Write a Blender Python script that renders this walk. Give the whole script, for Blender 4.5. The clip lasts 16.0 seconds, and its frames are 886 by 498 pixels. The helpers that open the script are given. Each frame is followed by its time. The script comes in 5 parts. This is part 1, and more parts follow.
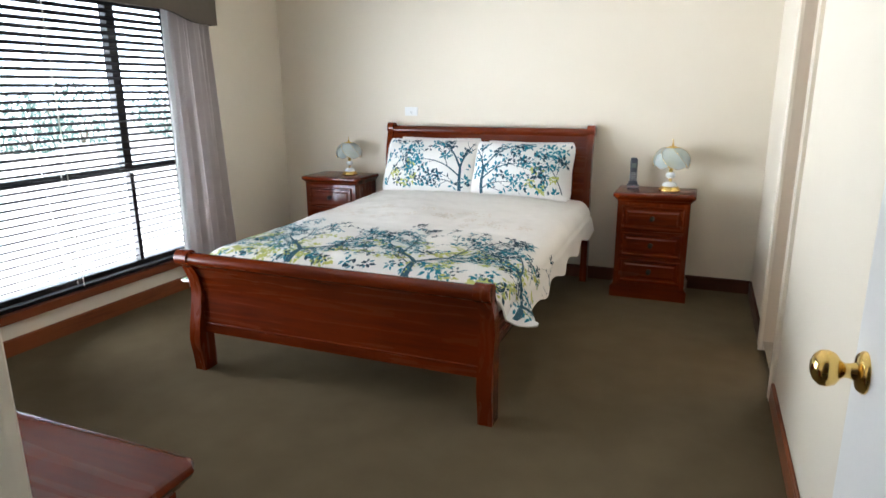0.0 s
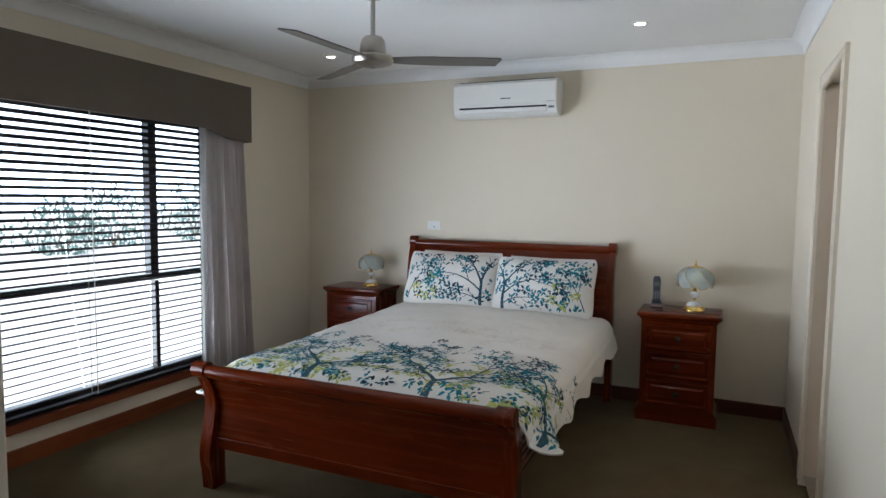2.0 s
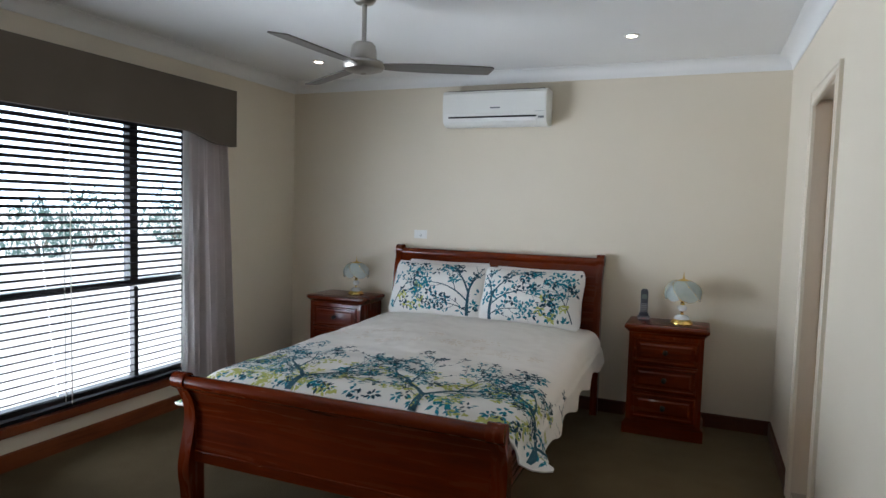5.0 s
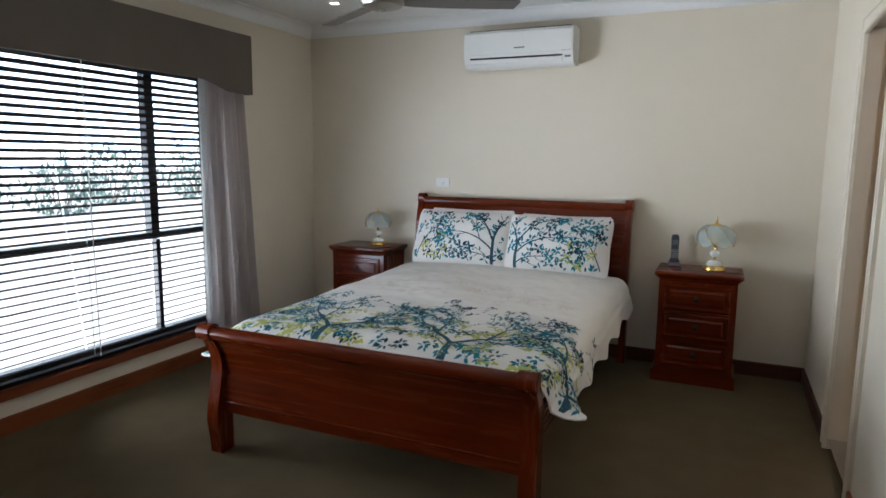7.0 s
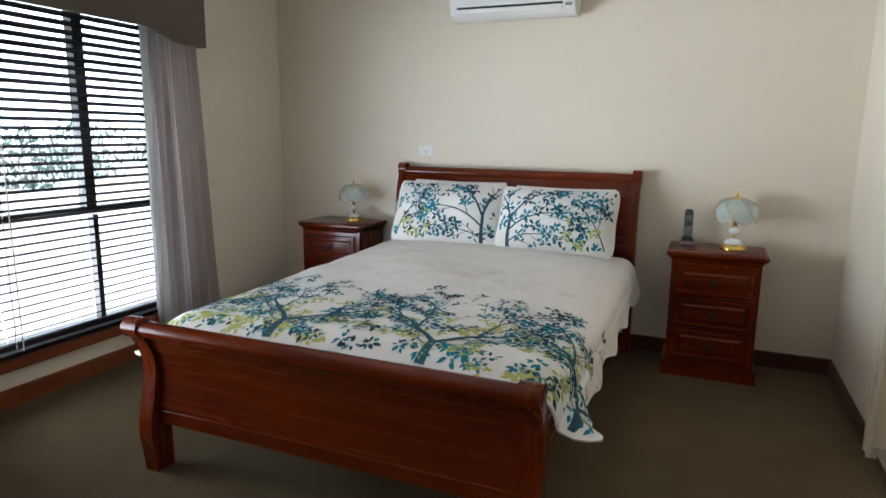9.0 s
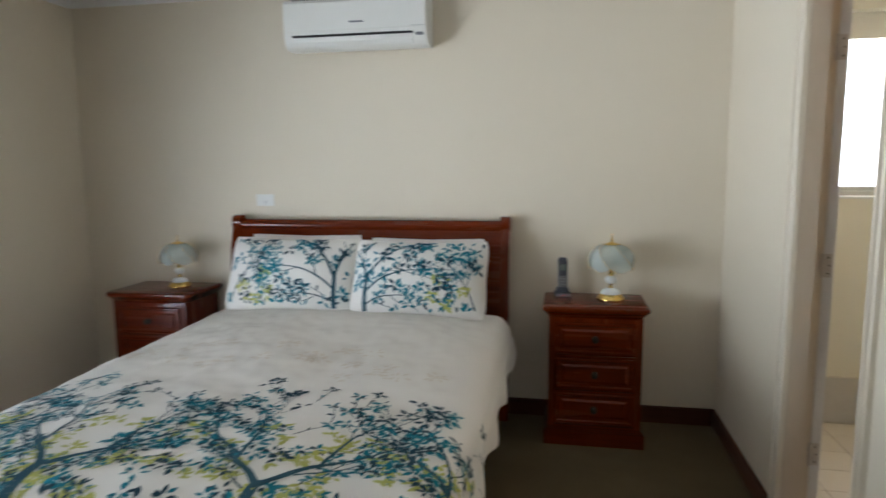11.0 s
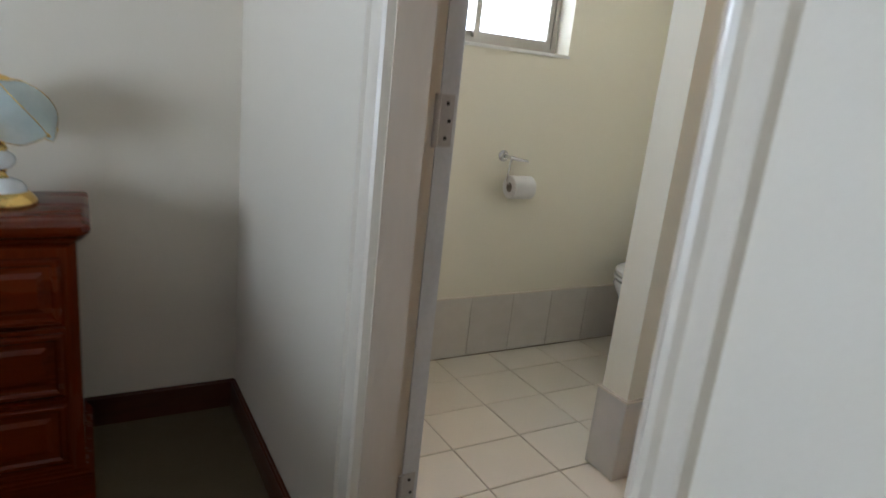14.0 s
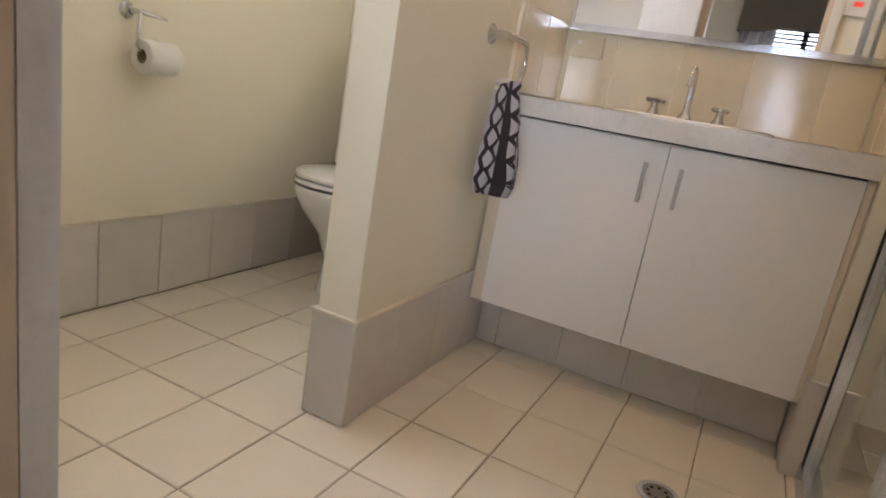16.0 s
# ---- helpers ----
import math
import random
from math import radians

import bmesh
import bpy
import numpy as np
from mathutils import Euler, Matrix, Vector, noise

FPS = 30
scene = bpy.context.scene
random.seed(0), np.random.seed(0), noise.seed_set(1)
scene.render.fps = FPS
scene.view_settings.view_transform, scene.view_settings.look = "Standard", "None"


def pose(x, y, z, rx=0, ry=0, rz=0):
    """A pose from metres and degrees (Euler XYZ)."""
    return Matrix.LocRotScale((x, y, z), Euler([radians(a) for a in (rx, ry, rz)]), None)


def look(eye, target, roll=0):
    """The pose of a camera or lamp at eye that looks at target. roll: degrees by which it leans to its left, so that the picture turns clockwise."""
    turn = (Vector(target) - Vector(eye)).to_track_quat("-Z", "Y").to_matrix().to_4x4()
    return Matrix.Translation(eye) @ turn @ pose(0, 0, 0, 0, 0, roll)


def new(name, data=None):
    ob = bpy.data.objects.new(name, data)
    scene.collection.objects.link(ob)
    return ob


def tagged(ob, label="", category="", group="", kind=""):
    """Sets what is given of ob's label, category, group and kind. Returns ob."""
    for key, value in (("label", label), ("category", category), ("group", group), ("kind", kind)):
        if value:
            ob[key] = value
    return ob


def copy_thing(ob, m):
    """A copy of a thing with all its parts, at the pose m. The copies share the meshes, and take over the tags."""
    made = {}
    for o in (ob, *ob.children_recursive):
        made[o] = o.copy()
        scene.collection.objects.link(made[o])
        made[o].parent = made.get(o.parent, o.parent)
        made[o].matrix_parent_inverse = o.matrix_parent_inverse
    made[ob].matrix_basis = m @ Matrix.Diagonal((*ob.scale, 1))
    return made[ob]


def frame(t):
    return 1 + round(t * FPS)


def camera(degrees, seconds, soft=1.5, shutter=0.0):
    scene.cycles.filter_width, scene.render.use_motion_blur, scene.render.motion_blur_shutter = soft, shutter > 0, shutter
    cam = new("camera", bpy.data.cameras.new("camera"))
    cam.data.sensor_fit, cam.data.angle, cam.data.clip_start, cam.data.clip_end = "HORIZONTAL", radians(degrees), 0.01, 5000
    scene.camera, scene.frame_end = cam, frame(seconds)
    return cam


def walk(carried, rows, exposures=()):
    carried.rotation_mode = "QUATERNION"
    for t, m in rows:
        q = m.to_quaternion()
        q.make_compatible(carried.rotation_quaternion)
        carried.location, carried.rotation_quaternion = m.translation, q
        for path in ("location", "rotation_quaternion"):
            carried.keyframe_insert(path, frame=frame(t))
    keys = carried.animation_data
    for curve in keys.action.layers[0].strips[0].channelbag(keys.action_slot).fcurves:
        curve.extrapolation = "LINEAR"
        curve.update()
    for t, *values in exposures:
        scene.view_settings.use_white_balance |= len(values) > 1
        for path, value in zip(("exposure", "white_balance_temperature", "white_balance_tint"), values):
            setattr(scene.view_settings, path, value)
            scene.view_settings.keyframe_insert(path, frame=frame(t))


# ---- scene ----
cam = camera(70.10, 16.0, shutter=0.3)
# seconds, eye x, y, z in metres, then tilt, lean and heading in degrees
PATH = [
    (0.0, 0.386, 0.357, 1.420, 75.72, 0.37, 22.09),
    (0.5, 0.386, 0.380, 1.427, 78.79, 0.60, 22.54),
    (1.0, 0.404, 0.403, 1.445, 81.64, 0.40, 22.68),
    (1.5, 0.387, 0.379, 1.468, 84.00, -0.52, 23.73),
    (2.0, 0.355, 0.378, 1.462, 85.44, -0.69, 23.91),
    (2.5, 0.361, 0.387, 1.485, 85.83, -0.88, 23.30),
    (3.0, 0.336, 0.389, 1.481, 85.76, -1.25, 22.90),
    (3.5, 0.329, 0.393, 1.483, 85.51, -1.37, 22.67),
    (4.0, 0.324, 0.406, 1.478, 86.30, -1.42, 22.56),
    (6.5, 0.249, 0.433, 1.455, 84.40, -1.85, 22.13),
    (7.0, 0.232, 0.493, 1.436, 81.75, -0.60, 24.01),
    (7.5, 0.196, 0.588, 1.425, 78.65, -0.44, 24.86),
    (8.0, 0.140, 0.724, 1.392, 76.34, -1.60, 22.69),
    (10.5, -0.042, 1.387, 1.355, 85.72, 1.48, 22.32),
    (11.0, -0.067, 1.566, 1.432, 82.58, 0.45, 10.61),
    (11.5, -0.180, 1.855, 1.408, 82.92, -0.25, -3.13),
    (12.0, -0.110, 2.128, 1.373, 85.81, -3.02, -11.72),
    (12.5, -0.031, 2.411, 1.389, 84.34, -2.07, -20.54),
    (13.0, 0.074, 2.698, 1.326, 78.94, 1.61, -24.36),
    (13.5, 0.198, 2.927, 1.285, 74.10, 0.85, -23.48),
    (14.0, 0.371, 3.176, 1.116, 75.12, -5.97, -29.01),
    (14.5, 0.361, 3.406, 0.853, 76.22, -7.72, -33.93),
    (15.0, 0.394, 3.488, 0.815, 78.94, -9.13, -42.17),
    (15.5, 0.539, 3.569, 0.802, 77.53, -9.28, -55.11),
    (16.0, 0.606, 3.622, 0.824, 74.94, -9.45, -62.61),
]
EXPOSURES = [(0.0, 1.62, 6350, 13), (0.6, 1.14, 6350, 13), (1.0, 0.92, 6300, 13), (1.5, 0.65, 6150, 13), (4.0, 0.54, 6150, 13), (6.5, 0.54, 6200, 13), (7.2, 0.70, 6200, 13), (8.0, 1.04, 6250, 13), (10.5, 0.62, 6400, 11), (11.2, 0.66, 6400, 11), (12.0, 0.50, 6250, 12), (12.8, 0.25, 6100, 13), (13.2, 0.31, 6000, 14), (13.5, 0.47, 5900, 14), (14.1, 0.68, 5700, 12), (14.6, 0.92, 5900, 18), (15.1, 0.97, 6050, 21), (15.5, 0.97, 6300, 19), (16.0, 1.13, 6450, 18)]
walk(cam, [(t, pose(*p)) for t, *p in PATH], EXPOSURES)

# ---------------------------------------------------------------- world and light
world = bpy.data.worlds.new("daylight")
scene.world = world
world.use_nodes = True
_bg = world.node_tree.nodes["Background"]
_sky = world.node_tree.nodes.new("ShaderNodeTexSky")
_sky.sky_type = "NISHITA"
_sky.sun_disc = False
SUN_TO = Vector((0.28, -0.62, 0.95)).normalized()
_sky.sun_elevation = math.asin(SUN_TO.z)
_sky.sun_rotation = math.atan2(SUN_TO.x, SUN_TO.y)
world.node_tree.links.new(_sky.outputs[0], _bg.inputs[0])
_bg.inputs[1].default_value = 0.15
sun_data = bpy.data.lights.new("sun", "SUN")
sun_data.energy, sun_data.angle, sun_data.color = 5.0, radians(0.55), (1.0, 0.95, 0.87)
sun = new("sun", sun_data)
sun.matrix_world = look(SUN_TO * 30, (0, 0, 0))


def sky_lamp(name, eye, target, w, h, power, color, spread):
    """An added area lamp that stands in for daylight at a window's opening."""
    d = bpy.data.lights.new(name, "AREA")
    d.shape, d.size, d.size_y, d.energy, d.color = "RECTANGLE", w, h, power, color
    d.spread = radians(spread)
    ob = new(name, d)
    ob.matrix_world = look(eye, target)


# added fills: one inside the blind, one outside for paving bounce, one for the bathroom
sky_lamp("bedroom_window_daylight", (-3.122, 2.05, 1.16), (-1.4, 2.45, 2.1), 0.74, 1.72, 23.0, (0.84, 0.93, 1.0), 130)
sky_lamp("bedroom_window_sky_light", (-3.38, 3.15, 0.82), (-0.38, 4.95, 1.00), 1.50, 1.22, 27.0, (0.80, 0.90, 1.0), 125)
sky_lamp("bathroom_window_daylight", (1.66, 5.40, 1.73), (1.66, 0, 1.73), 0.72, 0.90, 9.8, (0.93, 0.96, 1.0), 170)

# ---------------------------------------------------------------- small building tools
def link(tree, a, b):
    tree.links.new(a, b)


def surface(name, color, color2=None, rough=0.5, metal=0.0, scale=8.0, fine=120.0, bump=0.15, depth=0.002, stretch=(1, 1, 1),
            spec=0.5, coat=0.0, trans=0.0, ior=1.45, sheen=0.0, random=0.0, rough_var=0.08, glow=None):
    """A painted, woven, stained or polished surface: two scales of colour drift, uneven gloss and fine relief."""
    m = bpy.data.materials.new(name)
    m.use_nodes = True
    t = m.node_tree
    n = t.nodes
    p = n["Principled BSDF"]
    p.inputs["Roughness"].default_value, p.inputs["Metallic"].default_value = rough, metal
    p.inputs["Specular IOR Level"].default_value, p.inputs["IOR"].default_value = spec, ior
    p.inputs["Coat Weight"].default_value, p.inputs["Coat Roughness"].default_value = coat, 0.12
    p.inputs["Transmission Weight"].default_value, p.inputs["Sheen Weight"].default_value = trans, sheen
    co = n.new("ShaderNodeTexCoord")
    mp = n.new("ShaderNodeMapping")
    mp.inputs["Scale"].default_value = stretch
    link(t, co.outputs["Object"], mp.inputs[0])
    big, small = n.new("ShaderNodeTexNoise"), n.new("ShaderNodeTexNoise")
    big.inputs["Scale"].default_value, small.inputs["Scale"].default_value = scale, fine
    big.inputs["Detail"].default_value, small.inputs["Detail"].default_value = 5, 4
    link(t, mp.outputs[0], big.inputs["Vector"]), link(t, mp.outputs[0], small.inputs["Vector"])
    mix = n.new("ShaderNodeMix")
    mix.data_type = "RGBA"
    c2 = color2 or tuple(c * 0.82 for c in color)
    mix.inputs[6].default_value, mix.inputs[7].default_value = (*color, 1), (*c2, 1)
    add = n.new("ShaderNodeMath")
    add.operation = "MULTIPLY_ADD"
    link(t, small.outputs[0], add.inputs[0])
    add.inputs[1].default_value = 0.5
    link(t, big.outputs[0], add.inputs[2])
    ramp = n.new("ShaderNodeMapRange")
    ramp.inputs[1].default_value, ramp.inputs[2].default_value = 0.5, 1.0
    link(t, add.outputs[0], ramp.inputs[0]), link(t, ramp.outputs[0], mix.inputs[0])
    col = mix.outputs[2]
    if random:
        info = n.new("ShaderNodeObjectInfo")
        hsv = n.new("ShaderNodeHueSaturation")
        mr = n.new("ShaderNodeMapRange")
        mr.inputs[3].default_value, mr.inputs[4].default_value = 1 - random, 1 + random
        link(t, info.outputs["Random"], mr.inputs[0]), link(t, mr.outputs[0], hsv.inputs["Value"]), link(t, col, hsv.inputs["Color"])
        col = hsv.outputs[0]
    link(t, col, p.inputs["Base Color"])
    rr = n.new("ShaderNodeMapRange")
    rr.inputs[3].default_value, rr.inputs[4].default_value = max(rough - rough_var, 0.02), min(rough + rough_var, 1)
    link(t, big.outputs[0], rr.inputs[0]), link(t, rr.outputs[0], p.inputs["Roughness"])
    if bump:
        b = n.new("ShaderNodeBump")
        b.inputs["Strength"].default_value, b.inputs["Distance"].default_value = bump, depth
        link(t, small.outputs[0], b.inputs["Height"]), link(t, b.outputs[0], p.inputs["Normal"])
    if glow:
        p.inputs["Emission Color"].default_value, p.inputs["Emission Strength"].default_value = (*glow[:3], 1), glow[3]
    return m


def wood(name, light, dark, rough=0.24, coat=0.40, axis=0, scale=1.0):
    """Stained, varnished timber with grain along one axis."""
    m = bpy.data.materials.new(name)
    m.use_nodes = True
    t, n = m.node_tree, m.node_tree.nodes
    p = n["Principled BSDF"]
    p.inputs["Specular IOR Level"].default_value = 0.15
    p.inputs["Coat Weight"].default_value, p.inputs["Coat Roughness"].default_value = coat, 0.07
    co, mp = n.new("ShaderNodeTexCoord"), n.new("ShaderNodeMapping")
    s = [14.0 * scale] * 3
    s[axis] = 0.9 * scale
    mp.inputs["Scale"].default_value = s
    link(t, co.outputs["Object"], mp.inputs[0])
    grain, pore, cloud = (n.new("ShaderNodeTexNoise") for _ in range(3))
    grain.inputs["Scale"].default_value, grain.inputs["Detail"].default_value, grain.inputs["Distortion"].default_value = 1.6, 6, 0.7
    pore.inputs["Scale"].default_value, pore.inputs["Detail"].default_value = 9.0, 3
    cloud.inputs["Scale"].default_value = 2.3
    link(t, mp.outputs[0], grain.inputs["Vector"]), link(t, mp.outputs[0], pore.inputs["Vector"])
    link(t, co.outputs["Object"], cloud.inputs["Vector"])
    a = n.new("ShaderNodeMath")
    a.operation = "MULTIPLY_ADD"
    link(t, pore.outputs[0], a.inputs[0])
    a.inputs[1].default_value = 0.35
    link(t, grain.outputs[0], a.inputs[2])
    b = n.new("ShaderNodeMath")
    b.operation = "MULTIPLY_ADD"
    link(t, cloud.outputs[0], b.inputs[0])
    b.inputs[1].default_value = 0.6
    link(t, a.outputs[0], b.inputs[2])
    ramp = n.new("ShaderNodeValToRGB")
    e = ramp.color_ramp.elements
    e[0].position, e[1].position = 0.6, 1.15
    e[0].color, e[1].color = (*dark, 1), (*light, 1)
    link(t, b.outputs[0], ramp.inputs[0]), link(t, ramp.outputs[0], p.inputs["Base Color"])
    rr = n.new("ShaderNodeMapRange")
    rr.inputs[3].default_value, rr.inputs[4].default_value = rough - 0.08, rough + 0.12
    link(t, grain.outputs[0], rr.inputs[0]), link(t, rr.outputs[0], p.inputs["Roughness"])
    bu = n.new("ShaderNodeBump")
    bu.inputs["Strength"].default_value, bu.inputs["Distance"].default_value = 0.12, 0.001
    link(t, a.outputs[0], bu.inputs["Height"]), link(t, bu.outputs[0], p.inputs["Normal"])
    return m


def glass(name, color=(1, 1, 1), rough=0.0):
    m = bpy.data.materials.new(name)
    m.use_nodes = True
    p = m.node_tree.nodes["Principled BSDF"]
    p.inputs["Base Color"].default_value, p.inputs["Roughness"].default_value = (*color, 1), rough
    p.inputs["Transmission Weight"].default_value, p.inputs["IOR"].default_value = 1.0, 1.45
    return m


def box(bm, x0, x1, y0, y1, z0, z1):
    v = [bm.verts.new(c) for c in ((x0, y0, z0), (x1, y0, z0), (x1, y1, z0), (x0, y1, z0), (x0, y0, z1), (x1, y0, z1), (x1, y1, z1), (x0, y1, z1))]
    return [bm.faces.new([v[i] for i in f]) for f in ((3, 2, 1, 0), (4, 5, 6, 7), (0, 1, 5, 4), (1, 2, 6, 5), (2, 3, 7, 6), (3, 0, 4, 7))]


def bevel(bm, w, seg=2, angle=30):
    es = [e for e in bm.edges if len(e.link_faces) == 2 and e.calc_face_angle(0) > radians(angle)]
    if es:
        bmesh.ops.bevel(bm, geom=es, offset=w, segments=seg, affect="EDGES", clamp_overlap=True)
    return bm


def boxes(*bs, r=0.0, seg=2):
    bm = bmesh.new()
    for b in bs:
        box(bm, *b)
    return bevel(bm, r, seg) if r else bm


def rings(bm, loops, closed=True, cap=True):
    """Skin a row of loops of points."""
    vs = [[bm.verts.new(p) for p in l] for l in loops]
    for a, b in zip(vs, vs[1:]):
        k = len(a)
        for i in range(k if closed else k - 1):
            j = (i + 1) % k
            bm.faces.new((a[i], a[j], b[j], b[i]))
    if cap:
        bm.faces.new(vs[0][::-1]), bm.faces.new(vs[-1])
    return vs


def lathe(profile, seg=32, cap=True):
    bm = bmesh.new()
    rings(bm, [[(r * math.cos(2 * math.pi * i / seg), r * math.sin(2 * math.pi * i / seg), z) for i in range(seg)] for r, z in profile], cap=cap)
    return bm


def tube(bm, pts, r, seg=10):
    """A round bar along points; r may be a number or one radius a point."""
    pts = [Vector(p) for p in pts]
    loops, side = [], None
    for i, p in enumerate(pts):
        d = (pts[min(i + 1, len(pts) - 1)] - pts[max(i - 1, 0)]).normalized()
        if side is None:
            side = d.orthogonal().normalized()
        side = (side - d * side.dot(d)).normalized()
        up = d.cross(side)
        q = r[i] if isinstance(r, (list, tuple)) else r
        loops.append([p + (side * math.cos(a) + up * math.sin(a)) * q for a in (2 * math.pi * k / seg for k in range(seg))])
    rings(bm, loops)
    return bm


def prism(bm, outline, axis, a, b):
    """A flat outline of (u, v) pushed along an axis from a to b."""
    def at(u, v, w):
        return {"x": (w, u, v), "y": (u, w, v), "z": (u, v, w)}[axis]
    rings(bm, [[at(u, v, w) for u, v in outline] for w in (a, b)])
    return bm


def mesh(name, bm, material, smooth=False):
    bmesh.ops.recalc_face_normals(bm, faces=bm.faces[:])
    me = bpy.data.meshes.new(name)
    bm.to_mesh(me)
    bm.free()
    for m in (material if isinstance(material, (list, tuple)) else [material]):
        me.materials.append(m)
    if smooth:
        me.shade_smooth()
        me.set_sharp_from_angle(angle=radians(smooth if smooth is not True else 40))
    return me


def part(name, bm, material, parent, label="", smooth=False):
    ob = new(name, mesh(name, bm, material, smooth))
    ob.parent = parent
    return tagged(ob, label) if label else ob


def thing(name, at, label, category, group="", kind=""):
    ob = new(name)
    ob.empty_display_size = 0.1
    ob.matrix_basis = at if isinstance(at, Matrix) else Matrix.Translation(at)
    return tagged(ob, label, category, group, kind)


def built(name, bm, material, label, kind="structure", category="", smooth=False):
    return tagged(new(name, mesh(name, bm, material, smooth)), label, category, "", kind)


# ---------------------------------------------------------------- materials
M_WALL = surface("cream_wall_paint", (0.725, 0.646, 0.520), (0.695, 0.617, 0.493), rough=0.62, scale=1.2, fine=190, bump=0.12, depth=0.0012)
M_BATHWALL = surface("pale_yellow_paint", (0.770, 0.715, 0.570), (0.745, 0.690, 0.545), rough=0.5, scale=1.4, fine=160, bump=0.1, depth=0.001)
M_CEIL = surface("white_ceiling_paint", (0.80, 0.79, 0.77), (0.76, 0.75, 0.73), rough=0.8, scale=1.0, fine=150, bump=0.08, depth=0.001)
M_TRIM = surface("cream_gloss_trim", (0.70, 0.62, 0.50), (0.66, 0.58, 0.46), rough=0.32, scale=3, fine=90, bump=0.06, depth=0.0008)
M_DOOR = surface("off_white_door_paint", (0.76, 0.74, 0.70), (0.72, 0.70, 0.66), rough=0.4, scale=2, fine=120, bump=0.06, depth=0.0008)
M_CARPET = surface("olive_brown_carpet", (0.145, 0.109, 0.063), (0.118, 0.088, 0.050), rough=0.95, scale=5, fine=420, bump=0.9, depth=0.006, spec=0.05)
# north and far east runs take a darker tone than the other skirting
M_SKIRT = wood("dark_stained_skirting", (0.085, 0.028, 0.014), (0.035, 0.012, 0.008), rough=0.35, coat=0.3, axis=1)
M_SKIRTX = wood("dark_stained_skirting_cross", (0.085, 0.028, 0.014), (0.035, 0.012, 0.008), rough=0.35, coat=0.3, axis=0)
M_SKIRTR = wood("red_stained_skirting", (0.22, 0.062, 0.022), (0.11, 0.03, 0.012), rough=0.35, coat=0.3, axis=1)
M_CHERRYX = wood("cherry_stain_along_x", (0.120, 0.0150, 0.0016), (0.052, 0.0058, 0.0010), axis=0)
M_CHERRYY = wood("cherry_stain_along_y", (0.120, 0.0150, 0.0016), (0.052, 0.0058, 0.0010), axis=1)
M_CHERRYZ = wood("cherry_stain_upright", (0.125, 0.0160, 0.0018), (0.058, 0.0066, 0.0011), axis=2)
M_BRASS = surface("polished_brass", (0.86, 0.60, 0.20), (0.78, 0.52, 0.16), rough=0.14, metal=1, scale=20, bump=0.0, rough_var=0.05)
M_CHROME = surface("chrome", (0.72, 0.72, 0.73), (0.6, 0.6, 0.62), rough=0.12, metal=1, scale=20, bump=0.0, rough_var=0.05)
M_NICKEL = surface("brushed_nickel", (0.42, 0.39, 0.35), (0.33, 0.31, 0.28), rough=0.32, metal=1, scale=12, fine=300, bump=0.05, depth=0.0004)
M_BLACKALU = surface("dark_bronze_aluminium", (0.035, 0.032, 0.03), (0.025, 0.022, 0.02), rough=0.4, metal=0.3, scale=10, bump=0.03)
M_SLAT = surface("dark_walnut_slat", (0.012, 0.010, 0.011), (0.009, 0.008, 0.009), rough=0.6, spec=0.03, scale=6, fine=60, stretch=(4, 0.5, 4), bump=0.1, depth=0.0006)
M_GLASS = glass("window_glass", (0.92, 0.97, 1.0))
M_FROST = glass("frosted_glass", (0.95, 0.97, 0.98), 0.55)
M_MIRROR = surface("silvered_mirror", (0.88, 0.89, 0.88), (0.87, 0.88, 0.87), rough=0.015, metal=1, bump=0.0, rough_var=0.0)

# ---------------------------------------------------------------- the shell: bedroom, hall, bathroom
XL, XR, XR2, YF, YB, ZC = -3.13, 0.80, 0.905, 0.66, 5.20, 2.525   # bedroom faces; XR2 is the bathroom's side of the shared wall
XB, YB2, YS, ZT = 2.80, 5.208, 2.40, 0.027                           # bathroom: vanity wall, window wall, shower wall, tile level
WY0, WY1, WZ0, WZ1 = 1.50, 4.10, 0.185, 2.12                          # bedroom window opening
BX0, BX1, BZ0, BZ1 = 1.28, 2.045, 1.25, 2.205                        # bathroom window opening
DY0, DY1, DYW, DZ = 3.505, 4.115, 4.157, 2.075                                 # bathroom doorway
EX0, EX1 = -0.147, 0.715                                             # bedroom doorway
YF0 = YF - 0.102
FZ = -0.030                                                           # carpet level

built("floor", boxes((XL, XR, YF, YB, -0.12, FZ), (EX0, EX1, YF0, YF, -0.12, FZ), (-1.4, XR, -2.2, YF0, -0.12, FZ)), M_CARPET, "olive brown cut pile bedroom carpet")
built("floor_bath_slab", boxes((XR2 - 0.003, XB, YS, YB2, -0.12, ZT - 0.004)), surface("grey_grout", (0.42, 0.34, 0.25), (0.32, 0.26, 0.18), rough=0.9, fine=200), "grey brown grout bed under bathroom tiles")
# bedroom walls
built("wall_west", boxes((XL - 0.24, XL, YF0, WY0, -0.12, ZC), (XL - 0.24, XL, WY1, YB + 0.24, -0.12, ZC), (XL - 0.24, XL, WY0, WY1, -0.12, WZ0), (XL - 0.24, XL, WY0, WY1, WZ1, ZC)), M_WALL, "cream painted bedroom wall around a wide low window")
built("wall_north", boxes((XL, XR2, YB, YB + 0.24, -0.12, ZC)), M_WALL, "cream painted wall behind the bed head")
built("wall_east", boxes((XR, XR2 - 0.003, -2.2, DY0, -0.12, ZC), (XR, XR2 - 0.003, DYW, YB, -0.12, ZC), (XR, XR2 - 0.003, DY0, DYW, DZ, ZC)), M_WALL, "cream painted wall with the bathroom doorway")
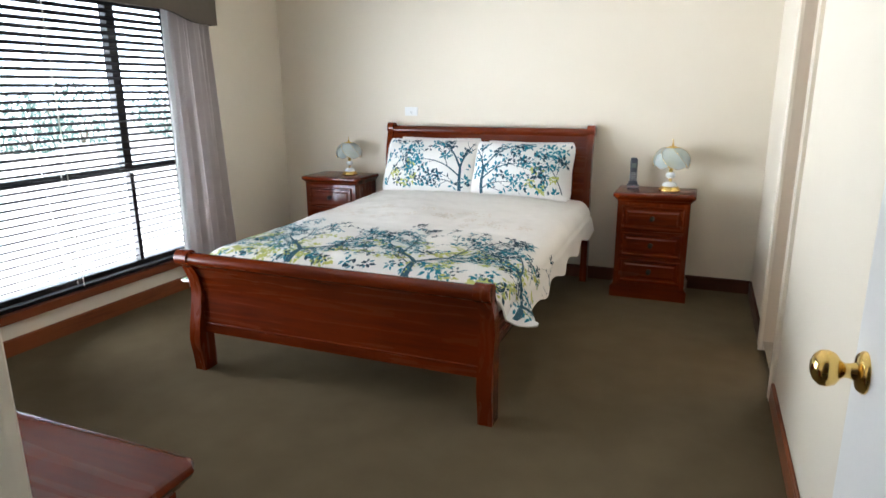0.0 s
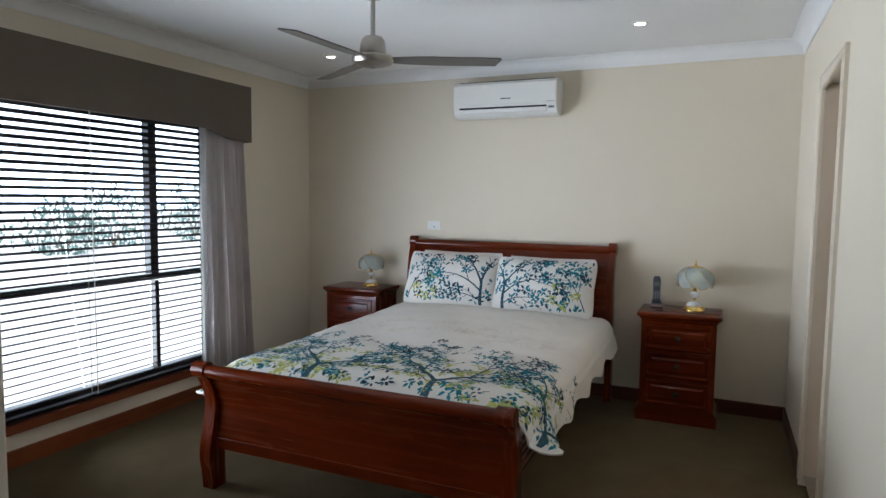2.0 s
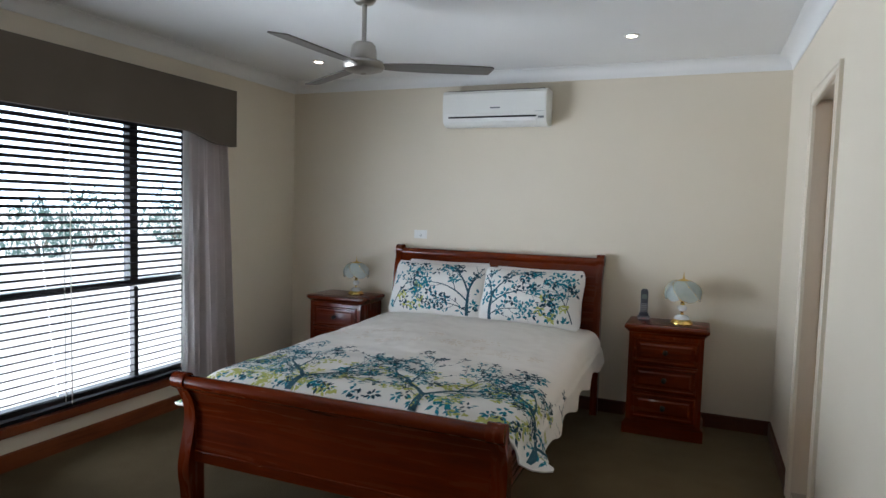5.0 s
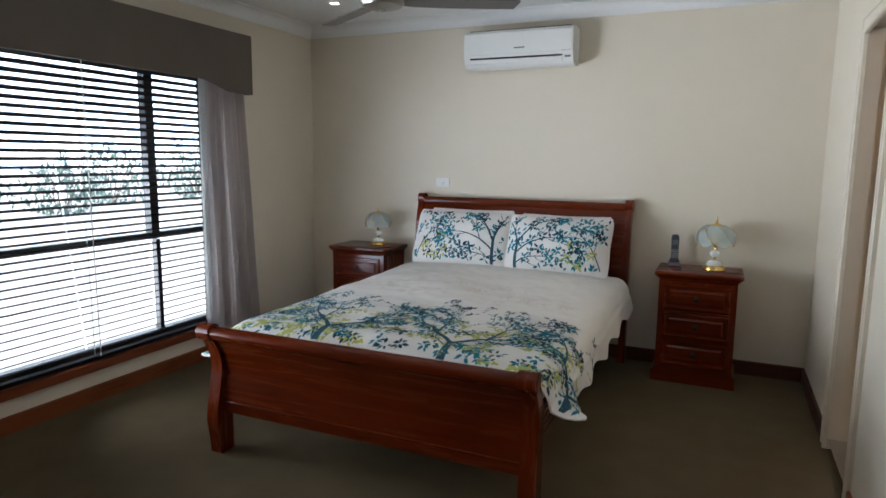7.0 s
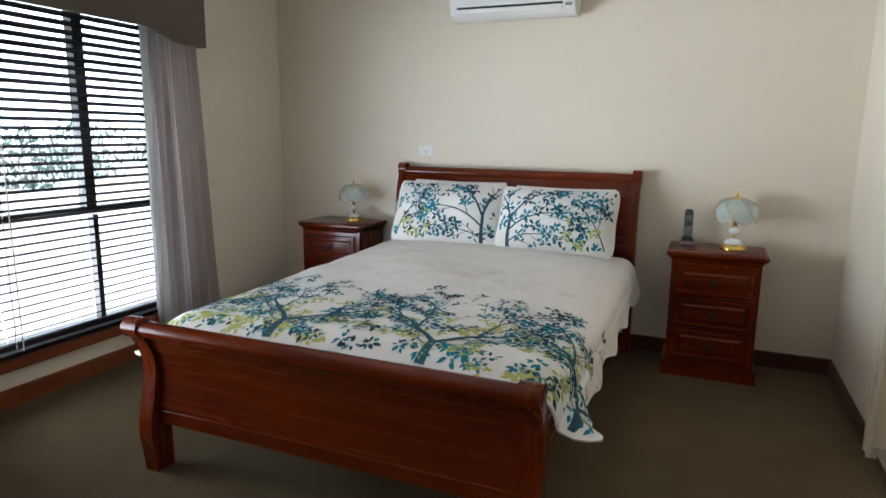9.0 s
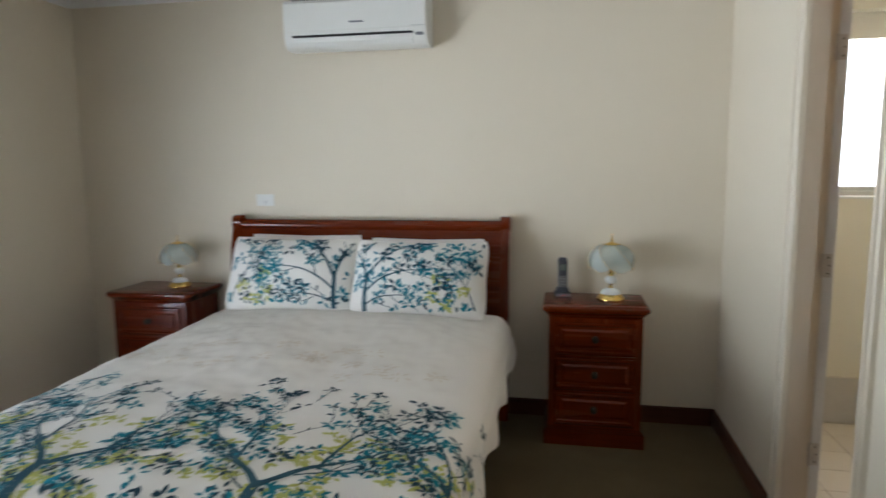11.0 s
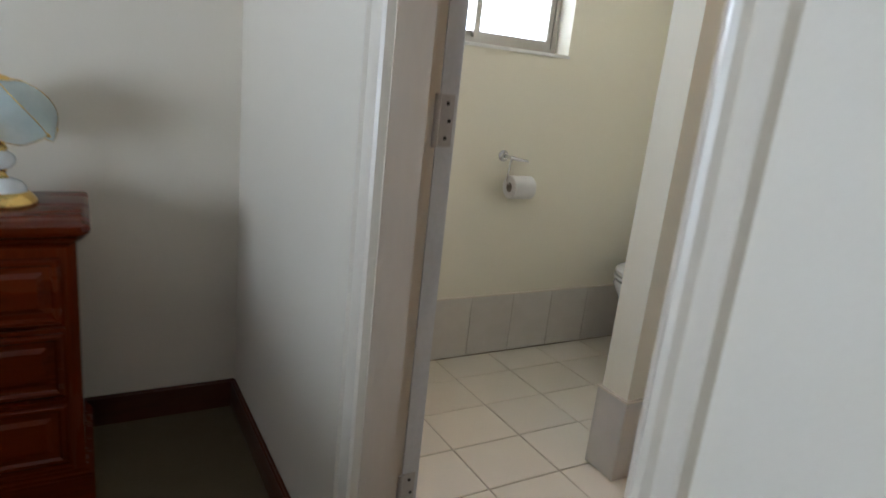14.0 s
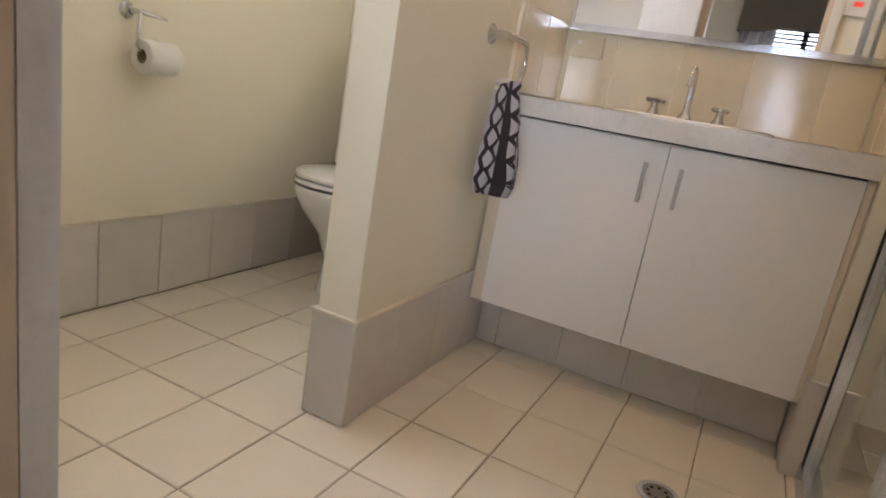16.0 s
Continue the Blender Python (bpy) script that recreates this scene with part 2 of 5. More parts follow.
built("wall_south", boxes((XL, EX0, YF0, YF, -0.12, ZC), (EX1, XR, YF0, YF, -0.12, ZC), (EX0, EX1, YF0, YF, 2.075, ZC)), M_WALL, "cream painted wall with the bedroom doorway")
built("ceiling", boxes((XL - 0.24, XR2, YF0, YB + 0.24, ZC, ZC + 0.12)), M_CEIL, "white plaster bedroom ceiling")
# the hall behind the doorway
built("wall_hall", boxes((-1.5, -1.4, -2.3, YF0, -0.12, ZC), (-1.4, XR, -2.3, -2.2, -0.12, ZC)), M_WALL, "cream painted hall walls")
built("ceiling_hall", boxes((-1.5, XR2, -2.3, YF0, ZC, ZC + 0.12)), M_CEIL, "white plaster hall ceiling")
# bathroom walls
built("wall_bath_north", boxes((XR2, BX0, YB2, YB2 + 0.22, -0.12, ZC), (BX1, XB + 0.2, YB2, YB2 + 0.22, -0.12, ZC), (BX0, BX1, YB2, YB2 + 0.22, -0.12, BZ0), (BX0, BX1, YB2, YB2 + 0.22, BZ1, ZC)), M_BATHWALL, "pale yellow painted bathroom wall with a window")
built("wall_bath_east", boxes((XB, XB + 0.2, YS - 0.1, YB2, -0.12, ZC)), M_BATHWALL, "pale yellow wall behind vanity and toilet")
built("wall_bath_west", boxes((XR2 - 0.003, XR2 + 0.004, YS, DY0, -0.12, ZC), (XR2 - 0.003, XR2 + 0.004, DYW, YB2, -0.12, ZC), (XR2 - 0.003, XR2 + 0.004, DY0, DYW, DZ, ZC)), M_BATHWALL, "pale yellow paint on the bathroom side")
built("wall_bath_south", boxes((XR2, XB, YS - 0.1, YS, -0.12, ZC)), M_BATHWALL, "pale yellow wall at the shower end")
built("ceiling_bath", boxes((XR2, XB + 0.2, YS - 0.1, YB2 + 0.22, ZC - 0.03, ZC + 0.12)), M_CEIL, "white bathroom ceiling")
built("wall_partition", boxes((1.708, XB, 4.311, 4.413, 0, ZC - 0.03), r=0.006), M_BATHWALL, "pale yellow painted stub wall beside the toilet")
built("wall_nook", boxes((2.285, XB, 3.285, 3.38, 0, ZC - 0.03), r=0.004), M_BATHWALL, "pale yellow stub wall between vanity and shower")


def cornice_profile():
    pts = [(0.0, -0.09), (0.006, -0.09)]
    for i in range(9):
        a = math.pi / 2 * i / 8
        pts.append((0.088 - 0.072 * math.cos(a) - 0.006, -0.082 + 0.072 * math.sin(a)))
    return pts + [(0.09, -0.006), (0.09, 0.0), (0.0, 0.0)]


def cornice(name, a, b, inward, z):
    """A coved plaster cornice along a wall from a to b; inward points into the room."""
    bm = bmesh.new()
    n, d = Vector((*inward, 0)), Vector((*b, 0)) - Vector((*a, 0))
    d.normalize()
    rings(bm, [[Vector((*e, z)) + n * u + Vector((0, 0, v)) + d * (s * u) for u, v in cornice_profile()] for e, s in ((a, 1), (b, -1))])
    built(name, bm, M_CEIL, "white coved plaster cornice", smooth=30)


cornice("trim_cornice_north", (XL, YB), (XR, YB), (0, -1), ZC)
cornice("trim_cornice_east", (XR, YB), (XR, YF), (-1, 0), ZC)
cornice("trim_cornice_west", (XL, YF), (XL, YB), (1, 0), ZC)
cornice("trim_cornice_south", (XR, YF), (XL, YF), (0, 1), ZC)


def skirting(name, x0, x1, y0, y1, m, label, h=0.068):
    bm = boxes((x0, x1, y0, y1, FZ, h))
    top = [e for e in bm.edges if all(v.co.z > h - 1e-4 for v in e.verts)]
    bmesh.ops.bevel(bm, geom=top, offset=0.006, segments=3, affect="EDGES")
    built(name, bm, m, label, smooth=30)


skirting("baseboard_north", XL, XR, YB - 0.016, YB, M_SKIRTX, "dark brown timber baseboard")
skirting("baseboard_east_far", XR - 0.016, XR, DY1 + 0.089, YB - 0.016, M_SKIRT, "dark brown timber baseboard")
skirting("baseboard_east_near", XR - 0.016, XR, YF, DY0 - 0.04, M_SKIRTR, "red brown stained timber baseboard")
skirting("baseboard_west", XL, XL + 0.016, YF, YB - 0.016, M_SKIRTR, "red brown stained timber baseboard")
skirting("baseboard_south", XL + 0.016, EX0 - 0.05, YF, YF + 0.016, M_SKIRTR, "red brown stained timber baseboard")
built("pavement", boxes((-60, XL - 0.24, -60, 60, -0.2, -0.12), (XL - 0.24, 60, YB + 0.24, 60, -0.2, -0.12), (XL - 0.24, 60, -60, -2.3, -0.2, -0.12), (XB + .2, 60, -2.3, YB + 0.24, -0.2, -0.12)), surface("pale_concrete", (0.68, 0.66, 0.62), (0.60, 0.58, 0.54), rough=0.85, scale=0.6, fine=40, bump=0.3), "pale sunlit concrete paving outside")

# ---------------------------------------------------------------- doors and windows
def frame_bars(name, y0, y1, z0, z1, x0, x1, w, material, parent, axis="x"):
    """Four bars of a rectangular frame, as one part."""
    bs = [(y0, y1, z0, z0 + w), (y0, y1, z1 - w, z1), (y0, y0 + w, z0 + w, z1 - w), (y1 - w, y1, z0 + w, z1 - w)]
    bm = bmesh.new()
    for a, b, c, d in bs:
        box(bm, x0, x1, a, b, c, d) if axis == "x" else box(bm, a, b, x0, x1, c, d)
    return part(name, bm, material, parent)


M_TIMBER = wood("red_brown_window_timber", (0.20, 0.055, 0.022), (0.09, 0.024, 0.011), rough=0.35, coat=0.3, axis=1)

win = thing("window_1", (0, 0, 0), "wide dark framed bedroom window with timber reveal", "window", kind="structure")
FX0, FX1 = XL - 0.17, XL - 0.11
frame_bars("window_frame", WY0 + 0.02, WY1 - 0.02, WZ0 + 0.025, WZ1 - 0.02, FX0, FX1, 0.045, M_BLACKALU, win)
part("transom", boxes((FX0, FX1, WY0 + 0.065, WY1 - 0.065, 0.878, 0.920), r=0.004), M_BLACKALU, win)
MULL = (2.12, 3.555)
for y in MULL:
    part("mullion", boxes((FX0 + 0.005, FX1 + 0.006, y - 0.032, y + 0.032, 0.920, WZ1 - 0.065), r=0.004), M_BLACKALU, win)
    part("glazing_bar", boxes((FX0 + 0.01, FX1 - 0.005, y + 0.010, y + 0.042, WZ0 + 0.07, 0.870), r=0.003), M_BLACKALU, win)
_e = [WY0 + 0.065, *MULL, WY1 - 0.065]
for a, b in zip(_e, _e[1:]):
    for c, d in ((WZ0 + 0.07, 0.870), (0.920, WZ1 - 0.065)):
        pane = part("pane", boxes((FX0 + 0.027, FX0 + 0.032, a + 0.012, b - 0.012, c, d)), M_GLASS, win)
        pane.visible_shadow = False
part("reveal", boxes((FX1, XL + 0.006, WY0, WY0 + 0.02, WZ0 + 0.025, WZ1), (FX1, XL + 0.006, WY1 - 0.02, WY1, WZ0 + 0.025, WZ1), (FX1, XL + 0.006, WY0 + 0.02, WY1 - 0.02, WZ1 - 0.02, WZ1)), M_TIMBER, win, "red brown stained timber reveal")
part("window_sill", boxes((FX1 - 0.002, XL + 0.022, WY0 - 0.03, WY1 + 0.03, WZ0 - 0.028, WZ0 + 0.024), r=0.006), M_TIMBER, win, "red brown stained timber sill")

blind = thing("venetian_blind", (XL - 0.035, 0, 0), "dark timber venetian blind, slats open, across the window", "blind")
BY0, BY1 = WY0 + 0.026, WY1 - 0.026
part("head_rail", boxes((-0.025, 0.025, BY0, BY1, WZ1 - 0.07, WZ1 - 0.022), r=0.003), M_SLAT, blind)
part("bottom_rail", boxes((-0.025, 0.025, BY0, BY1, WZ0 + 0.026, WZ0 + 0.048), r=0.004), M_SLAT, blind)
_bm = bmesh.new()
_tilt = radians(19)
_pts = []
for k in range(7):
    s = -0.0255 + 0.051 * k / 6
    _pts.append((s * math.cos(_tilt), s * math.sin(_tilt) + 0.004 * (1 - (s / 0.027) ** 2)))
_pts += [(x, z - 0.0036) for x, z in reversed(_pts)]
prism(_bm, _pts, "y", BY0, BY1)
_slat = mesh("slat", _bm, M_SLAT)
PITCH = 0.0455
NSLAT = int((WZ1 - 0.085 - WZ0 - 0.055) / PITCH)
for k in range(NSLAT):
    ob = new("slat", _slat)
    ob.parent = blind
    ob.matrix_basis = pose(0, 0, WZ0 + 0.085 + k * PITCH + random.uniform(-0.0012, 0.0012), 0, random.uniform(-1, 1), 0)
M_CORD = surface("pale_blind_cord", (0.62, 0.58, 0.52), rough=0.8, fine=300, bump=0.2)
for y in (1.75, 2.42, 3.02, 3.93):
    part("ladder_cord", boxes((0.026, 0.028, y - 0.003, y + 0.003, WZ0 + 0.045, WZ1 - 0.07), (-0.028, -0.026, y - 0.003, y + 0.003, WZ0 + 0.045, WZ1 - 0.07)), M_CORD, blind)

M_PELMET = surface("taupe_pelmet_fabric", (0.135, 0.108, 0.082), (0.115, 0.092, 0.07), rough=0.92, scale=3, fine=520, bump=0.5, depth=0.0015, spec=0.15, sheen=0.2)
PY0, PY1, PX = 1.33, 4.245, -2.965
pelmet = thing("pelmet", (0, 0, 0), "taupe fabric covered pelmet with dropped ends over the window", "pelmet")


def pelmet_bottom(y):
    d = min(y - PY0, PY1 - y)
    s = min(max((d - 0.17) / 0.33, 0), 1)
    return 1.872 + 0.064 * (s * s * (3 - 2 * s))


_bm = bmesh.new()
_loops = []
for k in range(61):
    y = PY0 + (PY1 - PY0) * k / 60
    b = pelmet_bottom(y)
    _loops.append([(PX, y, b), (PX, y, 2.285), (PX - 0.02, y, 2.285), (PX - 0.02, y, b)])
rings(_bm, _loops)
part("front_board", bevel(_bm, 0.003, 2, 60), M_PELMET, pelmet, smooth=30)
part("side_board", boxes((XL, PX - 0.021, PY1 - 0.02, PY1, 1.872, 2.285)), M_PELMET, pelmet)
part("side_board", boxes((XL, PX - 0.021, PY0, PY0 + 0.02, 1.872, 2.285)), M_PELMET, pelmet)
part("top_board", boxes((XL, PX - 0.021, PY0 + 0.021, PY1 - 0.021, 2.262, 2.283)), M_PELMET, pelmet)

M_CURTAIN = surface("grey_mauve_curtain", (0.79, 0.74, 0.71), (0.71, 0.66, 0.635), rough=0.85, scale=4, fine=600, bump=0.15, depth=0.0005, spec=0.2, sheen=0.3)
M_LINING = surface("white_curtain_lining", (0.74, 0.72, 0.70), rough=0.8, fine=500, bump=0.3, sheen=0.2)
for _m, _c in ((M_CURTAIN, (0.80, 0.74, 0.73, 1)), (M_LINING, (0.74, 0.72, 0.70, 1))):
    _t = _m.node_tree
    _mx, _tl = _t.nodes.new("ShaderNodeMixShader"), _t.nodes.new("ShaderNodeBsdfTranslucent")
    _tl.inputs[0].default_value = _c
    _mx.inputs[0].default_value = 0.42
    link(_t, _t.nodes["Principled BSDF"].outputs[0], _mx.inputs[1]), link(_t, _tl.outputs[0], _mx.inputs[2])
    link(_t, _mx.outputs[0], _t.nodes["Material Output"].inputs[0])


def curtain(y0, y1, flip):
    """A gathered drop: folds open downwards a little."""
    c = thing("curtain", (XL, 0, 0), "grey mauve lined curtain drawn to the side of the window", "curtain", "bedroom curtains")
    rnd = random.Random(5 if flip else 9)
    ph = [rnd.uniform(0, 6.28) for _ in range(4)]
    for which, (dx, m, nm) in enumerate(((0.085, M_CURTAIN, "drape"), (0.040, M_LINING, "lining"))):
        bm = bmesh.new()
        rows = []
        n = 120
        for j in range(28):
            f = j / 27
            z = 2.20 - f * (2.19 - FZ)
            row = []
            for i in range(n + 1):
                u = i / n
                if which:
                    u = u * 0.34 + (0 if not flip else 0.66)
                spread = (y1 - y0) * (0.93 + 0.26 * f ** 1.3)
                y = (y0 + spread * u) if not flip else (y1 - spread * (1 - u))
                amp = 0.024 + 0.022 * f
                w = math.sin(u * 6.28 * 7.0 + ph[0] + 0.5 * math.sin(f * 3 + ph[1])) + 0.35 * math.sin(u * 6.28 * 11.3 + ph[2] + f) + 0.2 * math.sin(u * 6.28 * 2.1 + ph[3])
                row.append(bm.verts.new((dx + amp * w * (0.5 if which else 1), y + (-0.025 if not flip else 0.025) * which, z)))
            rows.append(row)
        for a, b in zip(rows, rows[1:]):
            for i in range(n):
                bm.faces.new((a[i], a[i + 1], b[i + 1], b[i]))
        bmesh.ops.solidify(bm, geom=bm.faces[:], thickness=0.0025)
        part(nm, bm, m, c, "white lining at the curtain's edge" if which else "", smooth=60)
    return c


curtain(3.87, 4.235, False)
curtain(1.35, 1.66, True)


def architrave(name, axis, face, out, a0, a1, top, w, material, label, w1=0.0):
    """A moulded door casing: two uprights and a head, mitred, with a raised outer bead; w1: the width on the far side."""
    bm = bmesh.new()
    loops = []
    w1 = w1 or w
    for c, z, sx, sz, v in ((a0 - w, FZ, 1, 0, w), (a0 - w, top + w, 1, -1, w), (a1 + w1, top + w, -1, -1, w1), (a1 + w1, FZ, -1, 0, w1)):
        loop = []
        prof = [(0, 0), (0, 0.016), (0.004, 0.019), (0.009, 0.019), (0.013, 0.012), (v - 0.017, 0.010), (v - 0.013, 0.019), (v - 0.007, 0.022), (v - 0.001, 0.017), (v, 0)]   # from outer edge inwards
        for u, h in prof:
            p = (c + sx * u, z + sz * u)
            loop.append((face + out * h, p[0], p[1]) if axis == "x" else (p[0], face + out * h, p[1]))
        loops.append(loop)
    rings(bm, loops)
    return built(name, bm, material, label, smooth=25)


architrave("trim_bath_casing", "x", XR, -1, DY0, DY1, DZ, 0.046, M_TRIM, "cream gloss moulded door casing", 0.088)
built("trim_bath_casing_inner", boxes((XR2 + 0.0045, XR2 + 0.016, DY0 - 0.046, DY0, ZT, DZ + 0.046), (XR2 + 0.0045, XR2 + 0.016, DY0, DYW, DZ, DZ + 0.046), r=0.002), M_DOOR, "white gloss door casing in the bathroom")
architrave("trim_entry_casing", "y", YF, 1, EX0, EX1, 2.075, 0.046, M_TRIM, "cream gloss moulded door casing")
M_JAMB = surface("beige_gloss_jamb", (0.60, 0.51, 0.40), (0.55, 0.46, 0.36), rough=0.35, scale=3, fine=80, stretch=(1, 1, 0.2), bump=0.08)
built("trim_bath_jamb", boxes((XR - 0.002, XR2 + 0.002, DY0 - 0.004, DY0 + 0.016, FZ, DZ), (XR - 0.002, XR + 0.066, DY1 - 0.004, DYW + 0.002, FZ, DZ), (XR + 0.066, XR2 + 0.002, 4.149, DYW + 0.002, FZ, DZ), (XR - 0.002, XR2 + 0.002, DY0 + 0.016, DY1 - 0.004, DZ - 0.016, DZ + 0.004), (XR + 0.03, XR + 0.065, DY0 + 0.016, DY0 + 0.026, ZT, DZ - 0.016)), M_JAMB, "beige gloss timber door jamb with stop")
built("trim_entry_jamb", boxes((EX0 - 0.004, EX0 + 0.014, YF0 + 0.001, YF - 0.001, FZ, 2.075), (EX1 - 0.014, EX1 + 0.004, YF0 + 0.001, YF - 0.001, FZ, 2.075), (EX0 + 0.014, EX1 - 0.014, YF0 + 0.001, YF - 0.001, 2.06, 2.079)), M_TRIM, "cream gloss timber door jamb")
built("trim_threshold", boxes((XR, XR2 + 0.0, DY0 + 0.016, DY1 - 0.004, -0.12, ZT - 0.002), r=0.004), M_CHROME, "metal threshold strip at the bathroom doorway")

# bedroom door, opened against the side wall
door = thing("door_1", pose(EX1 - 0.012, YF + 0.012, 0, 0, 0, 1.6), "off white flush bedroom door, wide open, brass knob", "door", kind="structure")
part("leaf", boxes((-0.038, 0, 0, 0.80, FZ + 0.014, 2.05), r=0.002), M_DOOR, door)
_knob = lathe([(0.0001, 0), (0.033, 0), (0.033, 0.003), (0.028, 0.009), (0.014, 0.012), (0.0115, 0.02), (0.0115, 0.028), (0.016, 0.033), (0.025, 0.040), (0.0285, 0.050), (0.027, 0.060), (0.02, 0.068), (0.011, 0.072), (0.0001, 0.073)], 40)
_k = mesh("door_knob", _knob, M_BRASS, 50)
for x, ry in ((-0.038, -90), (0.0, 90)):
    ob = new("door_knob", _k)
    ob.parent = door
    ob.matrix_basis = pose(x, 0.742, 0.998, 0, ry, 0)
part("latch_plate", boxes((-0.029, -0.009, 0.80, 0.8015, 0.96, 1.035)), M_BRASS, door)

M_HINGE = surface("painted_hinge", (0.52, 0.47, 0.42), (0.40, 0.36, 0.33), rough=0.4, metal=0.2, scale=20, bump=0.05)

# bathroom door folded right back along the bathroom wall
bdoor = thing("door_2", pose(0.9285, 4.152, 0, 0, 0, -0.4), "off white flush bathroom door, folded fully open", "door", kind="structure")
part("leaf", boxes((-0.018, 0.018, 0, 0.60, ZT + 0.008, 2.05), r=0.002), surface("cool_white_door_edge", (0.66, 0.65, 0.645), rough=0.4, scale=3, fine=90, bump=0.05), bdoor)
for z in (0.30, 1.05, 1.85):
    h = part("hinge", boxes((-0.017, 0.010, -0.0025, -0.0006, z - 0.045, z + 0.045)), M_HINGE, bdoor, "paint-spattered butt hinge")
    bm = bmesh.new()
    tube(bm, [(-0.024, -0.004, z - 0.046), (-0.024, -0.004, z + 0.046)], 0.006, 12)
    part("knuckle", bm, M_HINGE, h, smooth=True)
    for dz in (-0.03, 0.0, 0.03):
        bm = lathe([(0.0001, 0.0012), (0.0035, 0.001), (0.0035, 0)], 10)
        bmesh.ops.transform(bm, matrix=pose(-0.003 + 0.005 * (dz == 0), -0.0025, z + dz, 90), verts=bm.verts)
        part("screw", bm, M_BLACKALU, h)

# bathroom window
M_ALU = surface("satin_aluminium", (0.42, 0.39, 0.34), (0.36, 0.33, 0.29), rough=0.38, metal=0.85, scale=8, fine=200, stretch=(1, 1, 0.2), bump=0.05)
bw = thing("window_2", (0, 0, 0), "frosted sliding bathroom window in a metal frame", "window", kind="structure")
WYa, WYb = YB2 + 0.085, YB2 + 0.135
frame_bars("window_frame", BX0, BX1, BZ0 + 0.012, BZ1, WYa, WYb, 0.024, M_ALU, bw, "y")
BXM = 1.672
for a, b, dy in ((BX0 + 0.024, BXM + 0.014, 0.02), (BXM - 0.014, BX1 - 0.024, 0.0)):
    sash = frame_bars("sash", a, b, BZ0 + 0.036, BZ1 - 0.024, WYa + 0.004 + dy, WYa + 0.022 + dy, 0.024, M_ALU, bw, "y")
    pane = part("pane", boxes((a + 0.02, b - 0.02, WYa + 0.011 + dy, WYa + 0.016 + dy, BZ0 + 0.056, BZ1 - 0.044)), M_FROST, bw, "frosted glass pane")
    pane.visible_shadow = False
part("latch", boxes((BXM - 0.012, BXM + 0.012, WYa - 0.016, WYa + 0.003, 1.50, 1.545), r=0.004), M_BLACKALU, bw)
part("window_sill", boxes((BX0 - 0.0, BX1 + 0.0, YB2 - 0.012, WYa, BZ0, BZ0 + 0.012), r=0.003), M_DOOR, bw)
rb = thing("roller_blind", (0, YB2 + 0.045, 0), "cream roller blind rolled up over the frosted window", "blind")
M_ROLLER = surface("cream_blind_cloth", (0.74, 0.70, 0.60), (0.70, 0.66, 0.56), rough=0.85, fine=500, bump=0.25, depth=0.0008)
bm = bmesh.new()
tube(bm, [(BX0 + 0.012, 0, BZ1 - 0.035), (BX1 - 0.012, 0, BZ1 - 0.035)], 0.026, 24)
part("roll", bm, M_ROLLER, rb, smooth=True)
part("cloth", boxes((BX0 + 0.018, BX1 - 0.018, -0.027, -0.0255, 2.075, BZ1 - 0.035)), M_ROLLER, rb)
part("hem_bar", boxes((BX0 + 0.016, BX1 - 0.016, -0.031, -0.022, 2.06, 2.078), r=0.003), M_ROLLER, rb)

# ---------------------------------------------------------------- outside, seen between the slats
M_LEAF = surface("garden_leaf", (0.12, 0.20, 0.17), (0.08, 0.15, 0.13), rough=0.5, scale=2, random=0.15)
M_BARK = surface("bark", (0.13, 0.09, 0.06), rough=0.9, fine=60, bump=0.6, depth=0.01)


def shrub(name, x, y, h, r, n, label):
    s = thing(name, (x, y, -0.12), label, "shrub")
    rnd = random.Random(int(h * 100 + n))
    bm = bmesh.new()
    for k in range(6):
        a = k * 1.05 + rnd.uniform(-0.3, 0.3)
        top = (math.cos(a) * r * 0.55, math.sin(a) * r * 0.55, h * rnd.uniform(0.6, 0.85))
        tube(bm, [(0.02 * math.cos(a), 0.02 * math.sin(a), 0), (top[0] * 0.4, top[1] * 0.4, top[2] * 0.5), top], [0.018, 0.012, 0.005], 6)
    part("stem", bm, M_BARK, s)
    bm = bmesh.new()
    for _ in range(n):
        d = Vector((rnd.gauss(0, 1), rnd.gauss(0, 1), rnd.gauss(0, 1))).normalized()
        lump = 0.72 + 0.28 * math.sin(d.x * 4 + 1) * math.cos(d.y * 5 + d.z * 3)
        c = Vector((d.x * r, d.y * r, h * 0.45 + d.z * h * 0.5))
        c = Vector((c.x * lump * rnd.uniform(0.3, 1.25), c.y * lump * rnd.uniform(0.3, 1.25), c.z * rnd.uniform(0.8, 1.1)))
        l = rnd.uniform(0.09, 0.20)
        q = Euler((rnd.uniform(0, 6), rnd.uniform(0, 6), rnd.uniform(0, 6))).to_matrix()
        bm.faces.new([bm.verts.new(c + q @ Vector(p) * l) for p in ((-0.5, 0, 0), (0, -0.22, 0.05), (0.5, 0, 0), (0, 0.22, 0.05))])
    part("foliage", bm, M_LEAF, s)
    return s


for sx, sy, sh, sr, sn in ((-15.5, 11.5, 1.5, 1.3, 700), (-17.0, 14.2, 1.9, 1.7, 900), (-16.5, 17.4, 1.6, 1.4, 700), (-19.0, 19.5, 2.3, 1.9, 900), (-18.0, 23.5, 1.8, 1.7, 700), (-15.0, 8.8, 1.2, 1.1, 500)):
    shrub("garden_shrub", sx, sy, sh, sr, sn, "loose leafy blue green garden shrub beyond the paving")

